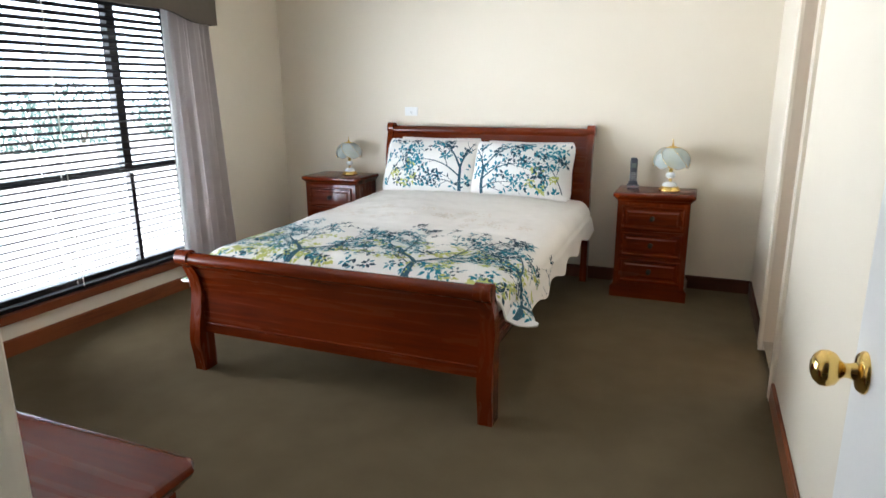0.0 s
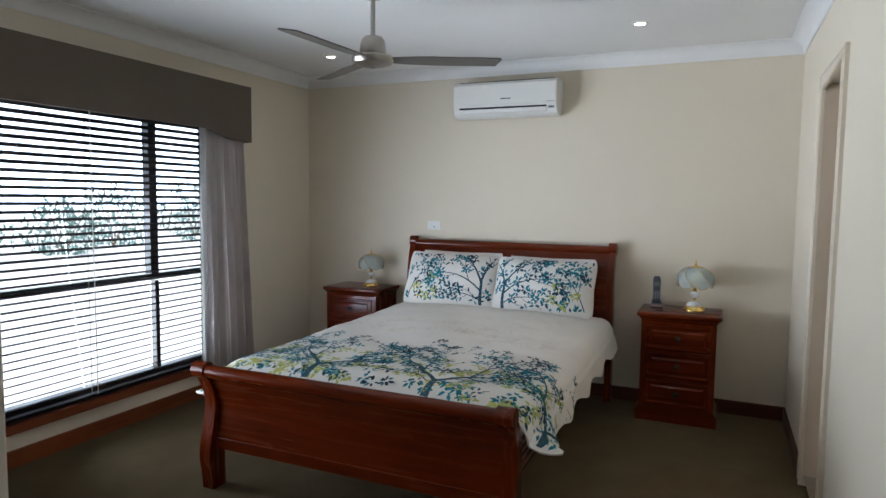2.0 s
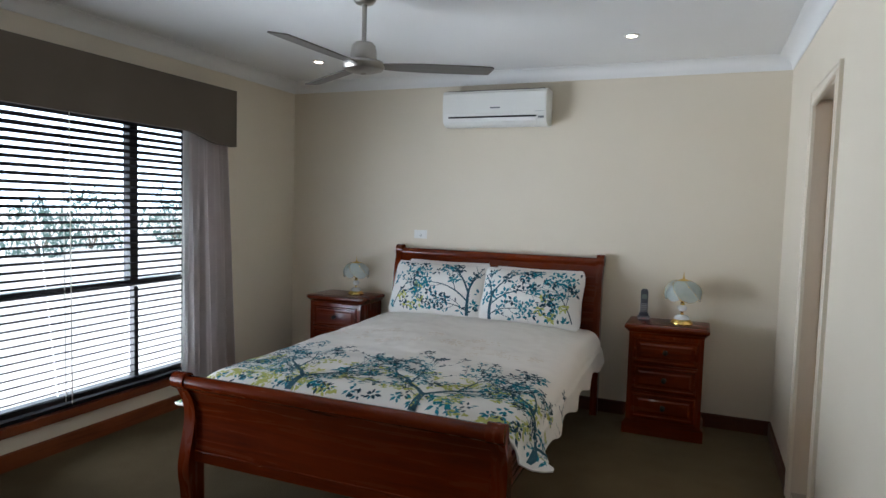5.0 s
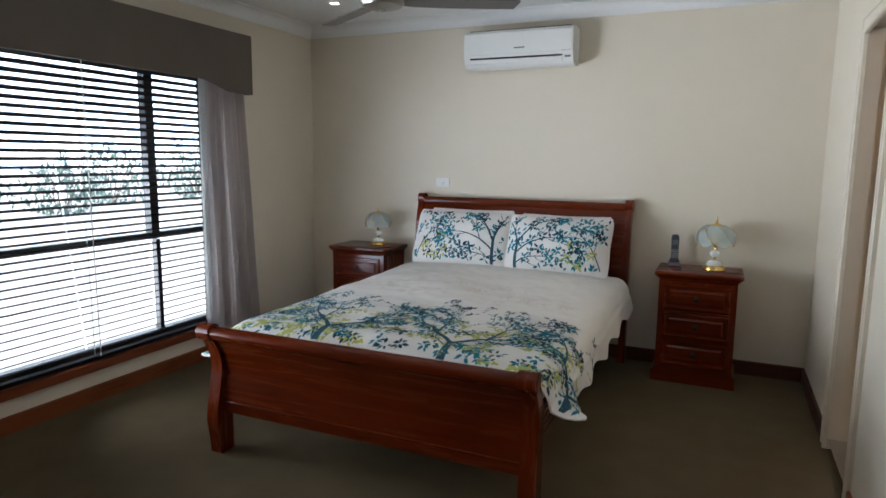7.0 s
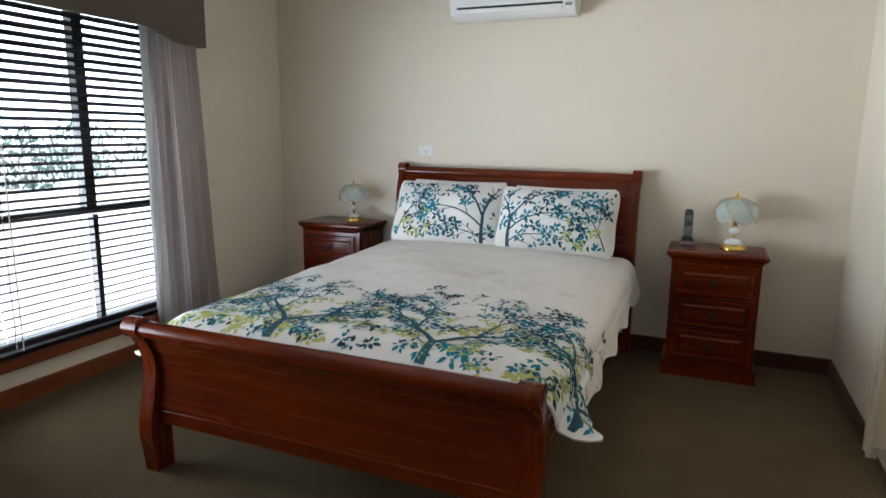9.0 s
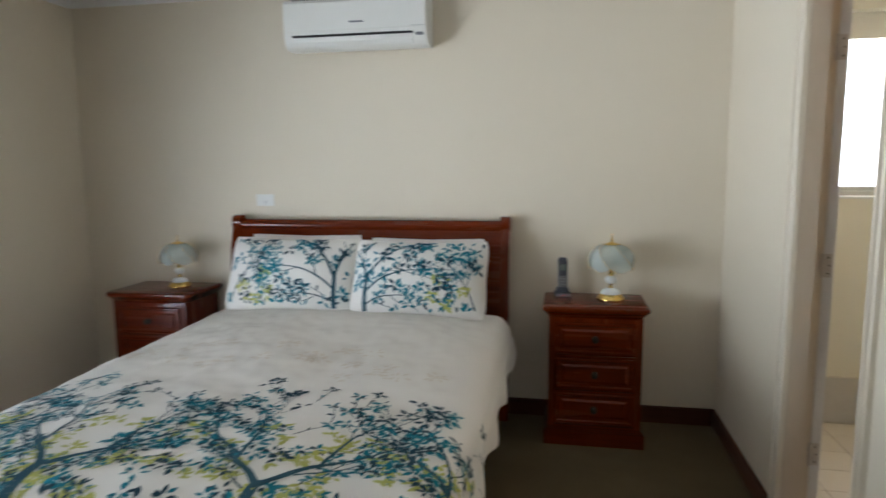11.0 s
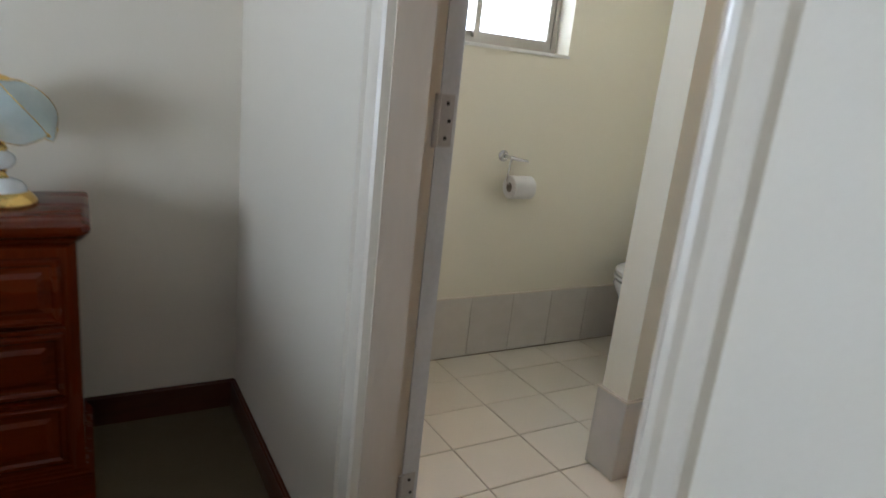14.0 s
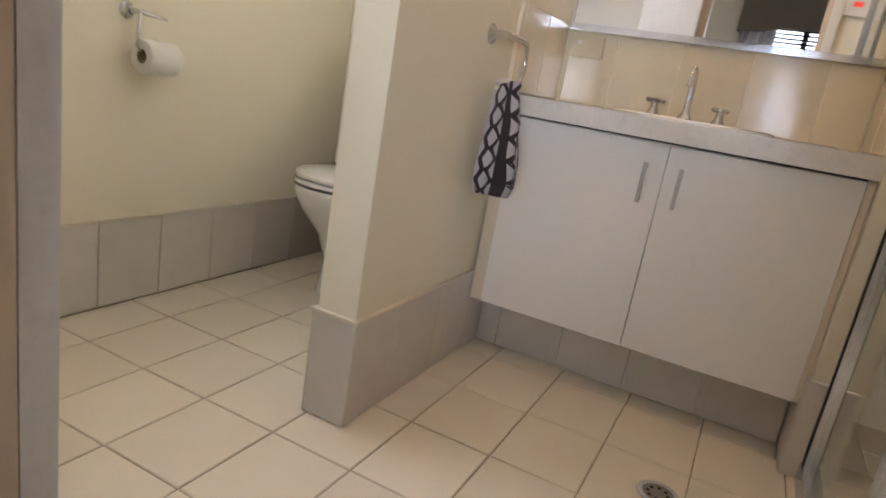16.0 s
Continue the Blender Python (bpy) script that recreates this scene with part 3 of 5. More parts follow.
# added glowing board: whitens the view between the slats in place of bright sky
built("backdrop", boxes((-58.5, -58.0, -60, 60, -0.12, 45)), surface("bright_hazy_sky", (0.6, 0.7, 0.8), rough=1.0, scale=0.05, bump=0, glow=(0.80, 0.91, 1.0, 2.6)), "glowing board in place of bright sky beyond the garden")

# ---------------------------------------------------------------- the bed
CX, HW = -1.195, 0.80          # middle of the bed, half its width
FOOT_Y, HEAD_Y = 2.738, 5.105


def smooth_curve(pts, n):
    """Catmull-Rom through points, n steps a span."""
    out = []
    P = [pts[0]] + list(pts) + [pts[-1]]
    for i in range(1, len(P) - 2):
        for k in range(n):
            t = k / n
            out.append(tuple(0.5 * ((2 * b) + (c - a) * t + (2 * a - 5 * b + 4 * c - d) * t * t + (3 * b - a - 3 * c + d) * t ** 3) for a, b, c, d in zip(P[i - 1], P[i], P[i + 1], P[i + 2])))
    out.append(tuple(pts[-1]))
    return out


def band(curve):
    """An outline in the y-z plane round a centre line of (y, z, width)."""
    left, right = [], []
    for i, (y, z, w) in enumerate(curve):
        a, b = curve[max(i - 1, 0)], curve[min(i + 1, len(curve) - 1)]
        d = Vector((b[0] - a[0], b[1] - a[1])).normalized()
        left.append((y - d.y * w / 2, z + d.x * w / 2)), right.append((y + d.y * w / 2, z - d.x * w / 2))
    return left + right[::-1]


def scroll(cy, cz, r, n=18):
    return [(cy + r * math.cos(2 * math.pi * i / n), cz + r * math.sin(2 * math.pi * i / n)) for i in range(n)]


bed = thing("sleigh_bed", (CX, 0, 0), "cherry stained timber sleigh bed with scrolled ends", "bed")
# s = -1 curls towards the foot, +1 towards the wall
FOOT = [(-0.012, 0.592, 0.052), (0.024, 0.548, 0.056), (0.060, 0.475, 0.062), (0.072, 0.40, 0.068), (0.064, 0.31, 0.080), (0.052, 0.215, 0.098), (0.048, 0.14, 0.106), (0.056, 0.055, 0.096), (0.060, FZ, 0.088)]
HEAD = [(0.036, 1.10, 0.05), (0.020, 1.04, 0.056), (-0.006, 0.94, 0.062), (-0.022, 0.80, 0.066), (-0.022, 0.62, 0.07), (-0.006, 0.42, 0.078), (0.004, 0.22, 0.085), (0.0, 0.10, 0.082), (-0.012, FZ, 0.078)]


def bed_end(nm, line, y, roll, sgn, panel_bottom, label, half, face, sink):
    curve = smooth_curve(line, 5)
    HW = half
    for sx in (-1, 1):
        bm = bmesh.new()
        prism(bm, band(curve), "x", sx * HW - face, sx * HW + face)
        post = part(nm + "_post", bevel(bm, 0.007, 2, 50), M_CHERRYZ, bed, smooth=50)
        post.location = (0, y, 0)
        bm = bmesh.new()
        prism(bm, scroll(roll[0], roll[1], roll[2]), "x", sx * HW - face - 0.004, sx * HW + face + 0.004)
        sc = part("scroll", bevel(bm, 0.021, 5, 50), M_CHERRYZ, post, "turned scroll end", smooth=40)
    thin = [(a, z, 0.030) for a, z, w in curve if panel_bottom < z < roll[1] - sink]
    bm = bmesh.new()
    prism(bm, band(thin), "x", -HW + face - 0.001, HW - face + 0.001)
    p = part(nm + "_panel", bm, M_CHERRYX, bed, label, smooth=50)
    p.location = (0, y, 0)
    bm = bmesh.new()
    prism(bm, scroll(roll[0], roll[1] - sink, roll[2] * 0.80, 28), "x", -HW + face + 0.003, HW - face - 0.003)
    r = part("top_roll", bm, M_CHERRYX, bed, smooth=40)
    r.location = (0, y, 0)
    bm = bmesh.new()
    zs = [(a, z) for a, z, w in curve]
    lo = panel_bottom + 0.055
    a = min(zs, key=lambda q: abs(q[1] - lo))[0]
    tube(bm, [(-HW + face, a + sgn * 0.013, lo), (HW - face, a + sgn * 0.013, lo)], 0.006, 10)
    b = part("bead_moulding", bm, M_CHERRYX, bed, smooth=True)
    b.location = (0, y, 0)


bed_end("foot", FOOT, FOOT_Y, (-0.010, 0.598, 0.042), -1, 0.18, "curved foot panel", 0.797, 0.034, 0.004)
bed_end("head", HEAD, HEAD_Y, (0.036, 1.108, 0.042), -1, 0.30, "curved head panel", 0.818, 0.024, 0.016)
for sx in (-1, 1):
    part("side_rail", boxes((sx * (HW - 0.03) - 0.014, sx * (HW - 0.03) + 0.014, FOOT_Y + 0.04, HEAD_Y - 0.02, 0.262, 0.40), r=0.006), M_CHERRYY, bed)
part("slat_base", boxes(*[(-HW + 0.05, HW - 0.05, 2.90 + k * 0.15, 2.99 + k * 0.15, 0.265, 0.283) for k in range(14)]), surface("pale_pine", (0.5, 0.36, 0.2), rough=0.6), bed)

M_TICK = surface("white_mattress_ticking", (0.72, 0.70, 0.66), rough=0.85, fine=300, bump=0.3)
mat = thing("mattress", (CX, 0, 0.284), "white quilted queen mattress under the cover", "mattress")
bm = boxes((-0.765, 0.765, 2.87, 5.045, 0, 0.27))
part("body", bevel(bm, 0.05, 4), M_TICK, mat, smooth=40)
for z in (0.02, 0.25):
    bm = bmesh.new()
    pts = []
    for k in range(49):
        a = 2 * math.pi * k / 48
        pts.append((0.77 * max(-1, min(1, 1.35 * math.cos(a))), 3.957 + 1.09 * max(-1, min(1, 1.35 * math.sin(a))), z))
    tube(bm, pts, 0.006, 6)
    part("piping", bm, M_TICK, mat)

# quilt cover: a cloth laid over the mattress, u across (arc length), v along the bed
QU, QV0, QV1, QR, QF = 1.07, 2.845, 4.98, 0.115, 0.75


def quilt_at(u, v):
    s = 1 if u >= 0 else -1
    a = abs(u)
    foot = max(0.0, (2.98 - v) / 0.14)
    head = max(0.0, (v - 4.86) / 0.14)
    base = 0.602 + 0.022 * (1 - min(a / QF, 1) ** 2) - 0.05 * min(foot, 1) ** 2 - 0.01 * head + 0.04 * max(0.0, min((v - 3.7) / 0.9, 1)) * (1 - 0.5 * min(a / QF, 1) ** 4)
    puff = 0.011 * noise.noise((u * 2.6, v * 2.2, 1.3)) + 0.007 * noise.noise((u * 6.5, v * 6.0, 4.1)) + 0.0042 * noise.noise((u * 17, v * 15, 2.2)) + 0.006 * abs(noise.noise((u * 3.2 + v * 2.0, v * 4.4 - u, 8.2)))
    if a <= QF:
        x, z = u, base + puff
    else:
        q = a - QF
        arc = QR * math.pi / 2
        if q < arc:
            t = q / QR
            x, z = s * (QF + QR * math.sin(t)), base - QR * (1 - math.cos(t)) + puff * (1 - q / arc)
        else:
            d = (q - arc) * math.sqrt(max(0.05, 1 - 0.95 * max(0.0, (2.99 - v) / 0.145) ** 2))
            wave = 0.5 + 0.5 * math.sin(v * 11.5 + s + 1.2 * math.sin(v * 3.1))
            hang = d * (0.72 + 0.28 * math.sin(v * 7.3 + 1.1 * s) ** 2)
            drop = 0.32 if v < 3.1 else 0.0
            x = s * (QF + QR + 0.010 + 0.026 * wave * min(d / 0.12, 1) + 0.17 * min(foot + drop, 1) * d / 0.15)
            z = base - QR - hang * (1.0 - 0.45 * min(1, max(0, (3.2 - v) / 0.3)))
        x += s * 0.012 * noise.noise((v * 4.0, u * 2, 7.7)) * min(q / 0.1, 1)
    return Vector((CX + x, v, z))


def cloth_normal(f, u, v, e=0.006):
    n = (f(u + e, v) - f(u - e, v)).cross(f(u, v + e) - f(u, v - e))
    return n.normalized()


M_COTTON = surface("white_cotton_cover", (0.80, 0.77, 0.73), (0.77, 0.74, 0.70), rough=0.85, scale=5, fine=260, bump=0.08, depth=0.0003, spec=0.2)
M_TEAL = surface("teal_print", (0.020, 0.225, 0.290), (0.017, 0.165, 0.225), rough=0.85, scale=9, fine=200, bump=0.1, depth=0.0004, spec=0.15)
M_NAVY = surface("dark_slate_print", (0.030, 0.075, 0.105), (0.022, 0.055, 0.08), rough=0.85, scale=9, fine=200, bump=0.1, depth=0.0004, spec=0.15)
M_TRUNK = surface("slate_blue_print", (0.045, 0.115, 0.15), (0.030, 0.085, 0.12), rough=0.85, scale=9, fine=200, bump=0.1, depth=0.0004, spec=0.15)
M_YELLOW = surface("chartreuse_print", (0.50, 0.50, 0.14), (0.44, 0.45, 0.16), rough=0.85, scale=9, fine=200, bump=0.1, depth=0.0004, spec=0.15)
M_FAINT = surface("faint_beige_print", (0.74, 0.68, 0.61), (0.71, 0.65, 0.58), rough=0.85, scale=9, fine=200, bump=0.1, depth=0.0004, spec=0.15)


def cloth(f, u0, u1, nu, v0, v1, nv, thick):
    bm = bmesh.new()
    g = [[bm.verts.new(f(u0 + (u1 - u0) * i / nu, v0 + (v1 - v0) * j / nv)) for i in range(nu + 1)] for j in range(nv + 1)]
    for a, b in zip(g, g[1:]):
        for i in range(nu):
            bm.faces.new((a[i], a[i + 1], b[i + 1], b[i]))
    if thick:
        e = 0.004
        h = [[bm.verts.new(g[j][i].co - cloth_normal(f, u0 + (u1 - u0) * i / nu, v0 + (v1 - v0) * j / nv, e) * thick) for i in range(nu + 1)] for j in range(nv + 1)]
        for a, b in zip(h, h[1:]):
            for i in range(nu):
                bm.faces.new((a[i], b[i], b[i + 1], a[i + 1]))
        for a, b in ((g[0], h[0]), (h[-1], g[-1]), ([r[0] for r in h], [r[0] for r in g]), ([r[-1] for r in g], [r[-1] for r in h])):
            for i in range(len(a) - 1):
                bm.faces.new((a[i], b[i], b[i + 1], a[i + 1]))
    return bm


class Print:
    """A printed tree pattern, laid flat on a cloth f(u, v) a hair above it."""

    def __init__(self, f, inside, seed, lift=0.0016, size=1.0):
        self.f, self.inside, self.rnd, self.lift, self.size = f, inside, random.Random(seed), lift, size
        self.bms = {k: bmesh.new() for k in ("trunk", "teal", "navy", "yellow", "faint")}

    def poly(self, ink, pts, dl=0.0):
        if not all(self.inside(u, v) for u, v in pts):
            return
        c = (sum(p[0] for p in pts) / len(pts), sum(p[1] for p in pts) / len(pts))
        n = cloth_normal(self.f, *c)
        n = n if n.z > -0.2 else -n
        bm = self.bms[ink]
        bm.faces.new([bm.verts.new(self.f(u, v) + n * (self.lift + dl)) for u, v in pts])

    def leaf(self, ink, u, v, size, ang):
        """A small pointed leaf, its stalk end at (u, v)."""
        r = self.rnd
        l, w = size * r.uniform(0.85, 1.2), size * r.uniform(0.20, 0.30)
        c, s = math.cos(ang), math.sin(ang)
        pts = [(u + l * a * c - w * b * s, v + l * a * s + w * b * c) for a, b in ((0, 0), (0.22, -0.75), (0.55, -1), (0.82, -0.55), (1.05, 0.05), (0.80, 0.6), (0.5, 1), (0.2, 0.7))]
        self.poly(ink, pts, 0.0003 if ink == "navy" else 0.0)

    def spray(self, u, v, size, n, inks=("teal", "teal", "teal", "navy")):
        """Leaves that fan out round a twig's tip."""
        r = self.rnd
        turn = r.uniform(0, 6.28)
        ink = r.choice(inks)
        for k in range(n):
            a = turn + 6.28 * k / n + r.uniform(-0.4, 0.4)
            d = size * r.uniform(0.05, 0.5)
            self.leaf(ink if r.random() < 0.8 else r.choice(inks), u + d * math.cos(a), v + d * math.sin(a), self.size * r.uniform(0.020, 0.036), a)

    def limb(self, u, v, ang, length, w0, w1, bend, depth, inks=("teal", "teal", "navy")):
        """A bough that tapers and bends evenly, with alternate twigs and leaves at their tips."""
        r = self.rnd
        n = max(5, int(length / (0.016 * self.size)))
        step = length / n
        pts, side = [(u, v, w0)], r.choice((-1, 1))
        gap = max(3, int((0.115 if depth > 1 else 0.060) * self.size / step))
        for k in range(n):
            ang += bend / n + r.uniform(-0.05, 0.05)
            u, v = u + step * math.cos(ang), v + step * math.sin(ang)
            w = w0 + (w1 - w0) * (k + 1) / n
            pts.append((u, v, w))
            if depth > 0 and k >= gap - 1 and (k + 1) % gap == 0:
                side = -side
                self.limb(u, v, ang + side * r.uniform(0.5, 0.95), length * r.uniform(0.34, 0.58), w * 0.6, 0.0022, -side * r.uniform(0.2, 0.9), depth - 1, inks)
            elif depth == 0 and k % 4 == 2:
                side = -side
                self.leaf(r.choice(inks), u, v, self.size * r.uniform(0.018, 0.030), ang + side * r.uniform(0.5, 1.1))
        for (u0, v0, a0), (u1, v1, a1) in zip(pts, pts[1:]):
            d = Vector((u1 - u0, v1 - v0)).normalized()
            px, py = -d.y / 2, d.x / 2
            self.poly("trunk" if w0 > 0.008 else "navy", [(u0 - px * a0, v0 - py * a0), (u0 + px * a0, v0 + py * a0), (u1 + px * a1, v1 + py * a1), (u1 - px * a1, v1 - py * a1)], 0.0005 if w0 > 0.008 else -0.0003)
        if w1 < 0.006:
            self.spray(u, v, 0.02 * self.size, r.randint(3, 5), inks)

    def tree(self, u, v):
        """A trunk that forks into two boughs, each forking again."""
        self.limb(u, v, 1.57, 0.15, 0.038, 0.030, 0.1, -1)
        for s in (-1, 1):
            self.limb(u + s * 0.006, v + 0.13, 1.57 - s * 0.55, 0.20, 0.024, 0.016, -s * 0.45, -1)
            eu, ev = u + s * 0.13, v + 0.275
            self.limb(eu, ev, 1.57 - s * 0.95, 0.36, 0.014, 0.004, s * 0.55, 2)
            self.limb(eu - s * 0.01, ev - 0.03, 1.57 + s * 0.05, 0.38, 0.013, 0.004, -s * 0.5, 2, ("navy", "navy", "teal"))
            self.limb(u + s * 0.07, v + 0.20, 1.57 - s * 1.25, 0.24, 0.009, 0.003, s * 0.6, 1)
            self.limb(u + s * 0.02, v + 0.10, 1.57 - s * 1.1, 0.20, 0.008, 0.003, s * 0.7, 1)

    def blossom(self, u, v, size, ink="yellow"):
        r = self.rnd
        for _ in range(int(7 + 5 * size / 0.05)):
            a, d = r.uniform(0, 6.28), size * math.sqrt(r.random())
            self.leaf(ink, u + d * math.cos(a), v + 0.8 * d * math.sin(a), self.size * r.uniform(0.02, 0.036), r.uniform(0, 6.28))

    def finish(self, parent):
        names = {"trunk": ("printed_branch_work", M_TRUNK), "teal": ("printed_leaf_work", M_TEAL), "navy": ("printed_twig_work", M_NAVY), "yellow": ("printed_blossom", M_YELLOW), "faint": ("printed_shadow_leaf_work", M_FAINT)}
        for k, (nm, m) in names.items():
            if len(self.bms[k].faces):
                inv = parent.matrix_basis.inverted()
                bmesh.ops.transform(self.bms[k], matrix=inv, verts=self.bms[k].verts)
                ob = part(nm, self.bms[k], m, parent)
                tagged(ob, kind="stuff")
            else:
                self.bms[k].free()


quilt = thing("quilt_cover", (0, 0, 0), "white cotton quilt cover printed with teal trees", "quilt")
part("cover", cloth(quilt_at, -QU, QU, 150, QV0, QV1, 150, 0.010), M_COTTON, quilt, smooth=60)
art = Print(quilt_at, lambda u, v: abs(u) < QU - 0.01 and QV0 + 0.005 < v < QV1 - 0.05, 11)
for tu in (-0.90, -0.28, 0.365, 0.97):
    art.tree(tu, 2.86)
for _ in range(150):
    art.spray(art.rnd.uniform(-QU, QU), 2.88 + 0.44 * art.rnd.random() ** 1.2, 0.04, art.rnd.randint(5, 8), ("teal", "teal", "navy"))
for _ in range(46):
    u, v = art.rnd.uniform(-QU, QU), art.rnd.uniform(3.20, 3.66)
    art.limb(u, v, art.rnd.uniform(0.4, 2.7), 0.13, 0.004, 0.0022, art.rnd.uniform(-0.8, 0.8), 0, ("navy", "navy", "teal"))
for _ in range(105):
    art.blossom(art.rnd.uniform(-QU, QU), 2.88 + 0.46 * art.rnd.random() ** 1.4, art.rnd.uniform(0.025, 0.045))
for _ in range(26):
    u, v = art.rnd.uniform(-0.75, 0.75), art.rnd.uniform(3.80, 4.15)
    art.spray(u, v, 0.07, art.rnd.randint(6, 12), ("faint",))
art.finish(quilt)


def pillow_point(w, h, t, seed):
    def f(s, q):
        """s, q from -1 to 1 over the front."""
        e = max(0.0, (1 - abs(s) ** 2.4)) ** 0.62 * max(0.0, (1 - abs(q) ** 2.1)) ** 0.62
        pinch = 1 - 0.035 * (1 - abs(s)) * abs(q) ** 3
        wr = 0.010 * noise.noise((s * 3 + seed, q * 3, 0.4)) + 0.004 * noise.noise((s * 9, q * 9 + seed, 1.7))
        return Vector((s * w / 2 * (1 - 0.03 * (1 - abs(q)) * abs(s) ** 3 - 0.05 * abs(q * s) ** 7), q * h / 2 * pinch, (t / 2 * e + wr * e)))
    return f


def pillow(x, y, z, w, h, t, lean, spin, seed, mirror, printed, label):
    p = thing("pillow", pose(x, y, z, lean, 0, spin), label, "pillow", "pillows on the bed")
    f = pillow_point(w, h, t, seed)
    bm = bmesh.new()
    n, m = 40, 28
    grids = []
    for side in (1, -1):
        g = []
        for j in range(m + 1):
            row = []
            for i in range(n + 1):
                c = f(-1 + 2 * i / n, -1 + 2 * j / m)
                row.append(bm.verts.new((c.x, c.y, c.z * side)))
            g.append(row)
        grids.append(g)
        for a, b in zip(g, g[1:]):
            for i in range(n):
                bm.faces.new((a[i], a[i + 1], b[i + 1], b[i]))
    bmesh.ops.remove_doubles(bm, verts=bm.verts, dist=0.0012)
    part("case", bm, M_COTTON, p, smooth=70)
    bm = bmesh.new()
    edge = [f(-1 + 2 * k / 20, -1) for k in range(20)] + [f(1, -1 + 2 * k / 14) for k in range(14)] + [f(1 - 2 * k / 20, 1) for k in range(20)] + [f(-1, 1 - 2 * k / 14) for k in range(15)]
    tube(bm, edge, 0.004, 6)
    part("piping", bm, M_COTTON, p)
    if printed:
        sx = -1 if mirror else 1
        world_f = lambda u, v: p.matrix_basis @ (f(max(-1, min(1, sx * u / (w / 2))), max(-1, min(1, v / (h / 2)))))
        pr = Print(world_f, lambda u, v: abs(u) < w / 2 - 0.012 and abs(v) < h / 2 - 0.012, seed, 0.002, 1.05)
        nrm = (p.matrix_basis.to_3x3() @ Vector((0, 0, 1))).normalized()

        def poly(ink, pts, dl=0.0):
            if all(pr.inside(*c) for c in pts):
                bmx = pr.bms[ink]
                bmx.faces.new([bmx.verts.new(world_f(*c) + nrm * (0.0024 + dl)) for c in pts])
        pr.poly = poly
        x0, y0 = -w / 2 + 0.10, -h / 2 + 0.015
        pr.limb(x0, y0, 1.60, 0.20, 0.026, 0.018, -0.15, -1)
        pr.limb(x0, y0 + 0.18, 1.75, 0.22, 0.014, 0.004, 0.5, 1)
        pr.limb(x0 + 0.004, y0 + 0.17, 1.15, 0.34, 0.015, 0.004, -0.9, 2)
        pr.limb(x0 + 0.002, y0 + 0.10, 0.75, 0.36, 0.012, 0.004, -0.75, 2)
        pr.limb(x0, y0 + 0.03, 0.55, 0.26, 0.008, 0.003, -0.6, 1)
        pr.limb(w / 2 - 0.05, y0 + 0.02, 1.9, 0.34, 0.008, 0.003, 0.5, 2)
        pr.limb(0.02, y0 + 0.04, 0.5, 0.26, 0.006, 0.003, 0.4, 1)
        for _ in range(42):
            pr.spray(pr.rnd.uniform(-w / 2, w / 2), pr.rnd.uniform(-h / 2, h / 2), 0.03, pr.rnd.randint(4, 7), ("teal", "teal", "navy"))
        for cu, cv in ((0.13, -0.03), (0.10, -0.13), (0.18, -0.16), (0.25, -0.10)):
            pr.blossom(cu, cv, 0.038)
        pr.finish(p)
    return p


pillow(CX - 0.36, 5.03, 0.822, 0.70, 0.445, 0.13, 74, 0, 3, False, False, "plain white pillow leaning on the bed head")
pillow(CX + 0.375, 5.03, 0.808, 0.68, 0.445, 0.13, 74, 0, 4, False, False, "plain white pillow leaning on the bed head")
pillow(CX - 0.365, 4.875, 0.838, 0.765, 0.43, 0.21, 64, 0, 21, True, True, "white pillow with teal tree print, propped up")
pillow(CX + 0.372, 4.860, 0.832, 0.75, 0.43, 0.22, 63, 0, 27, False, True, "white pillow with teal tree print, propped up")

# ---------------------------------------------------------------- bedroom furniture and fittings
M_DARKKNOB = surface("dark_antique_knob", (0.018, 0.011, 0.008), rough=0.4, metal=0.5, bump=0.1)
M_WHITEPLASTIC = surface("white_plastic", (0.77, 0.76, 0.72), (0.74, 0.73, 0.69), rough=0.35, scale=3, fine=150, bump=0.03)
M_DARKSLOT = surface("black_slot", (0.012, 0.012, 0.012), rough=0.6, bump=0.05)


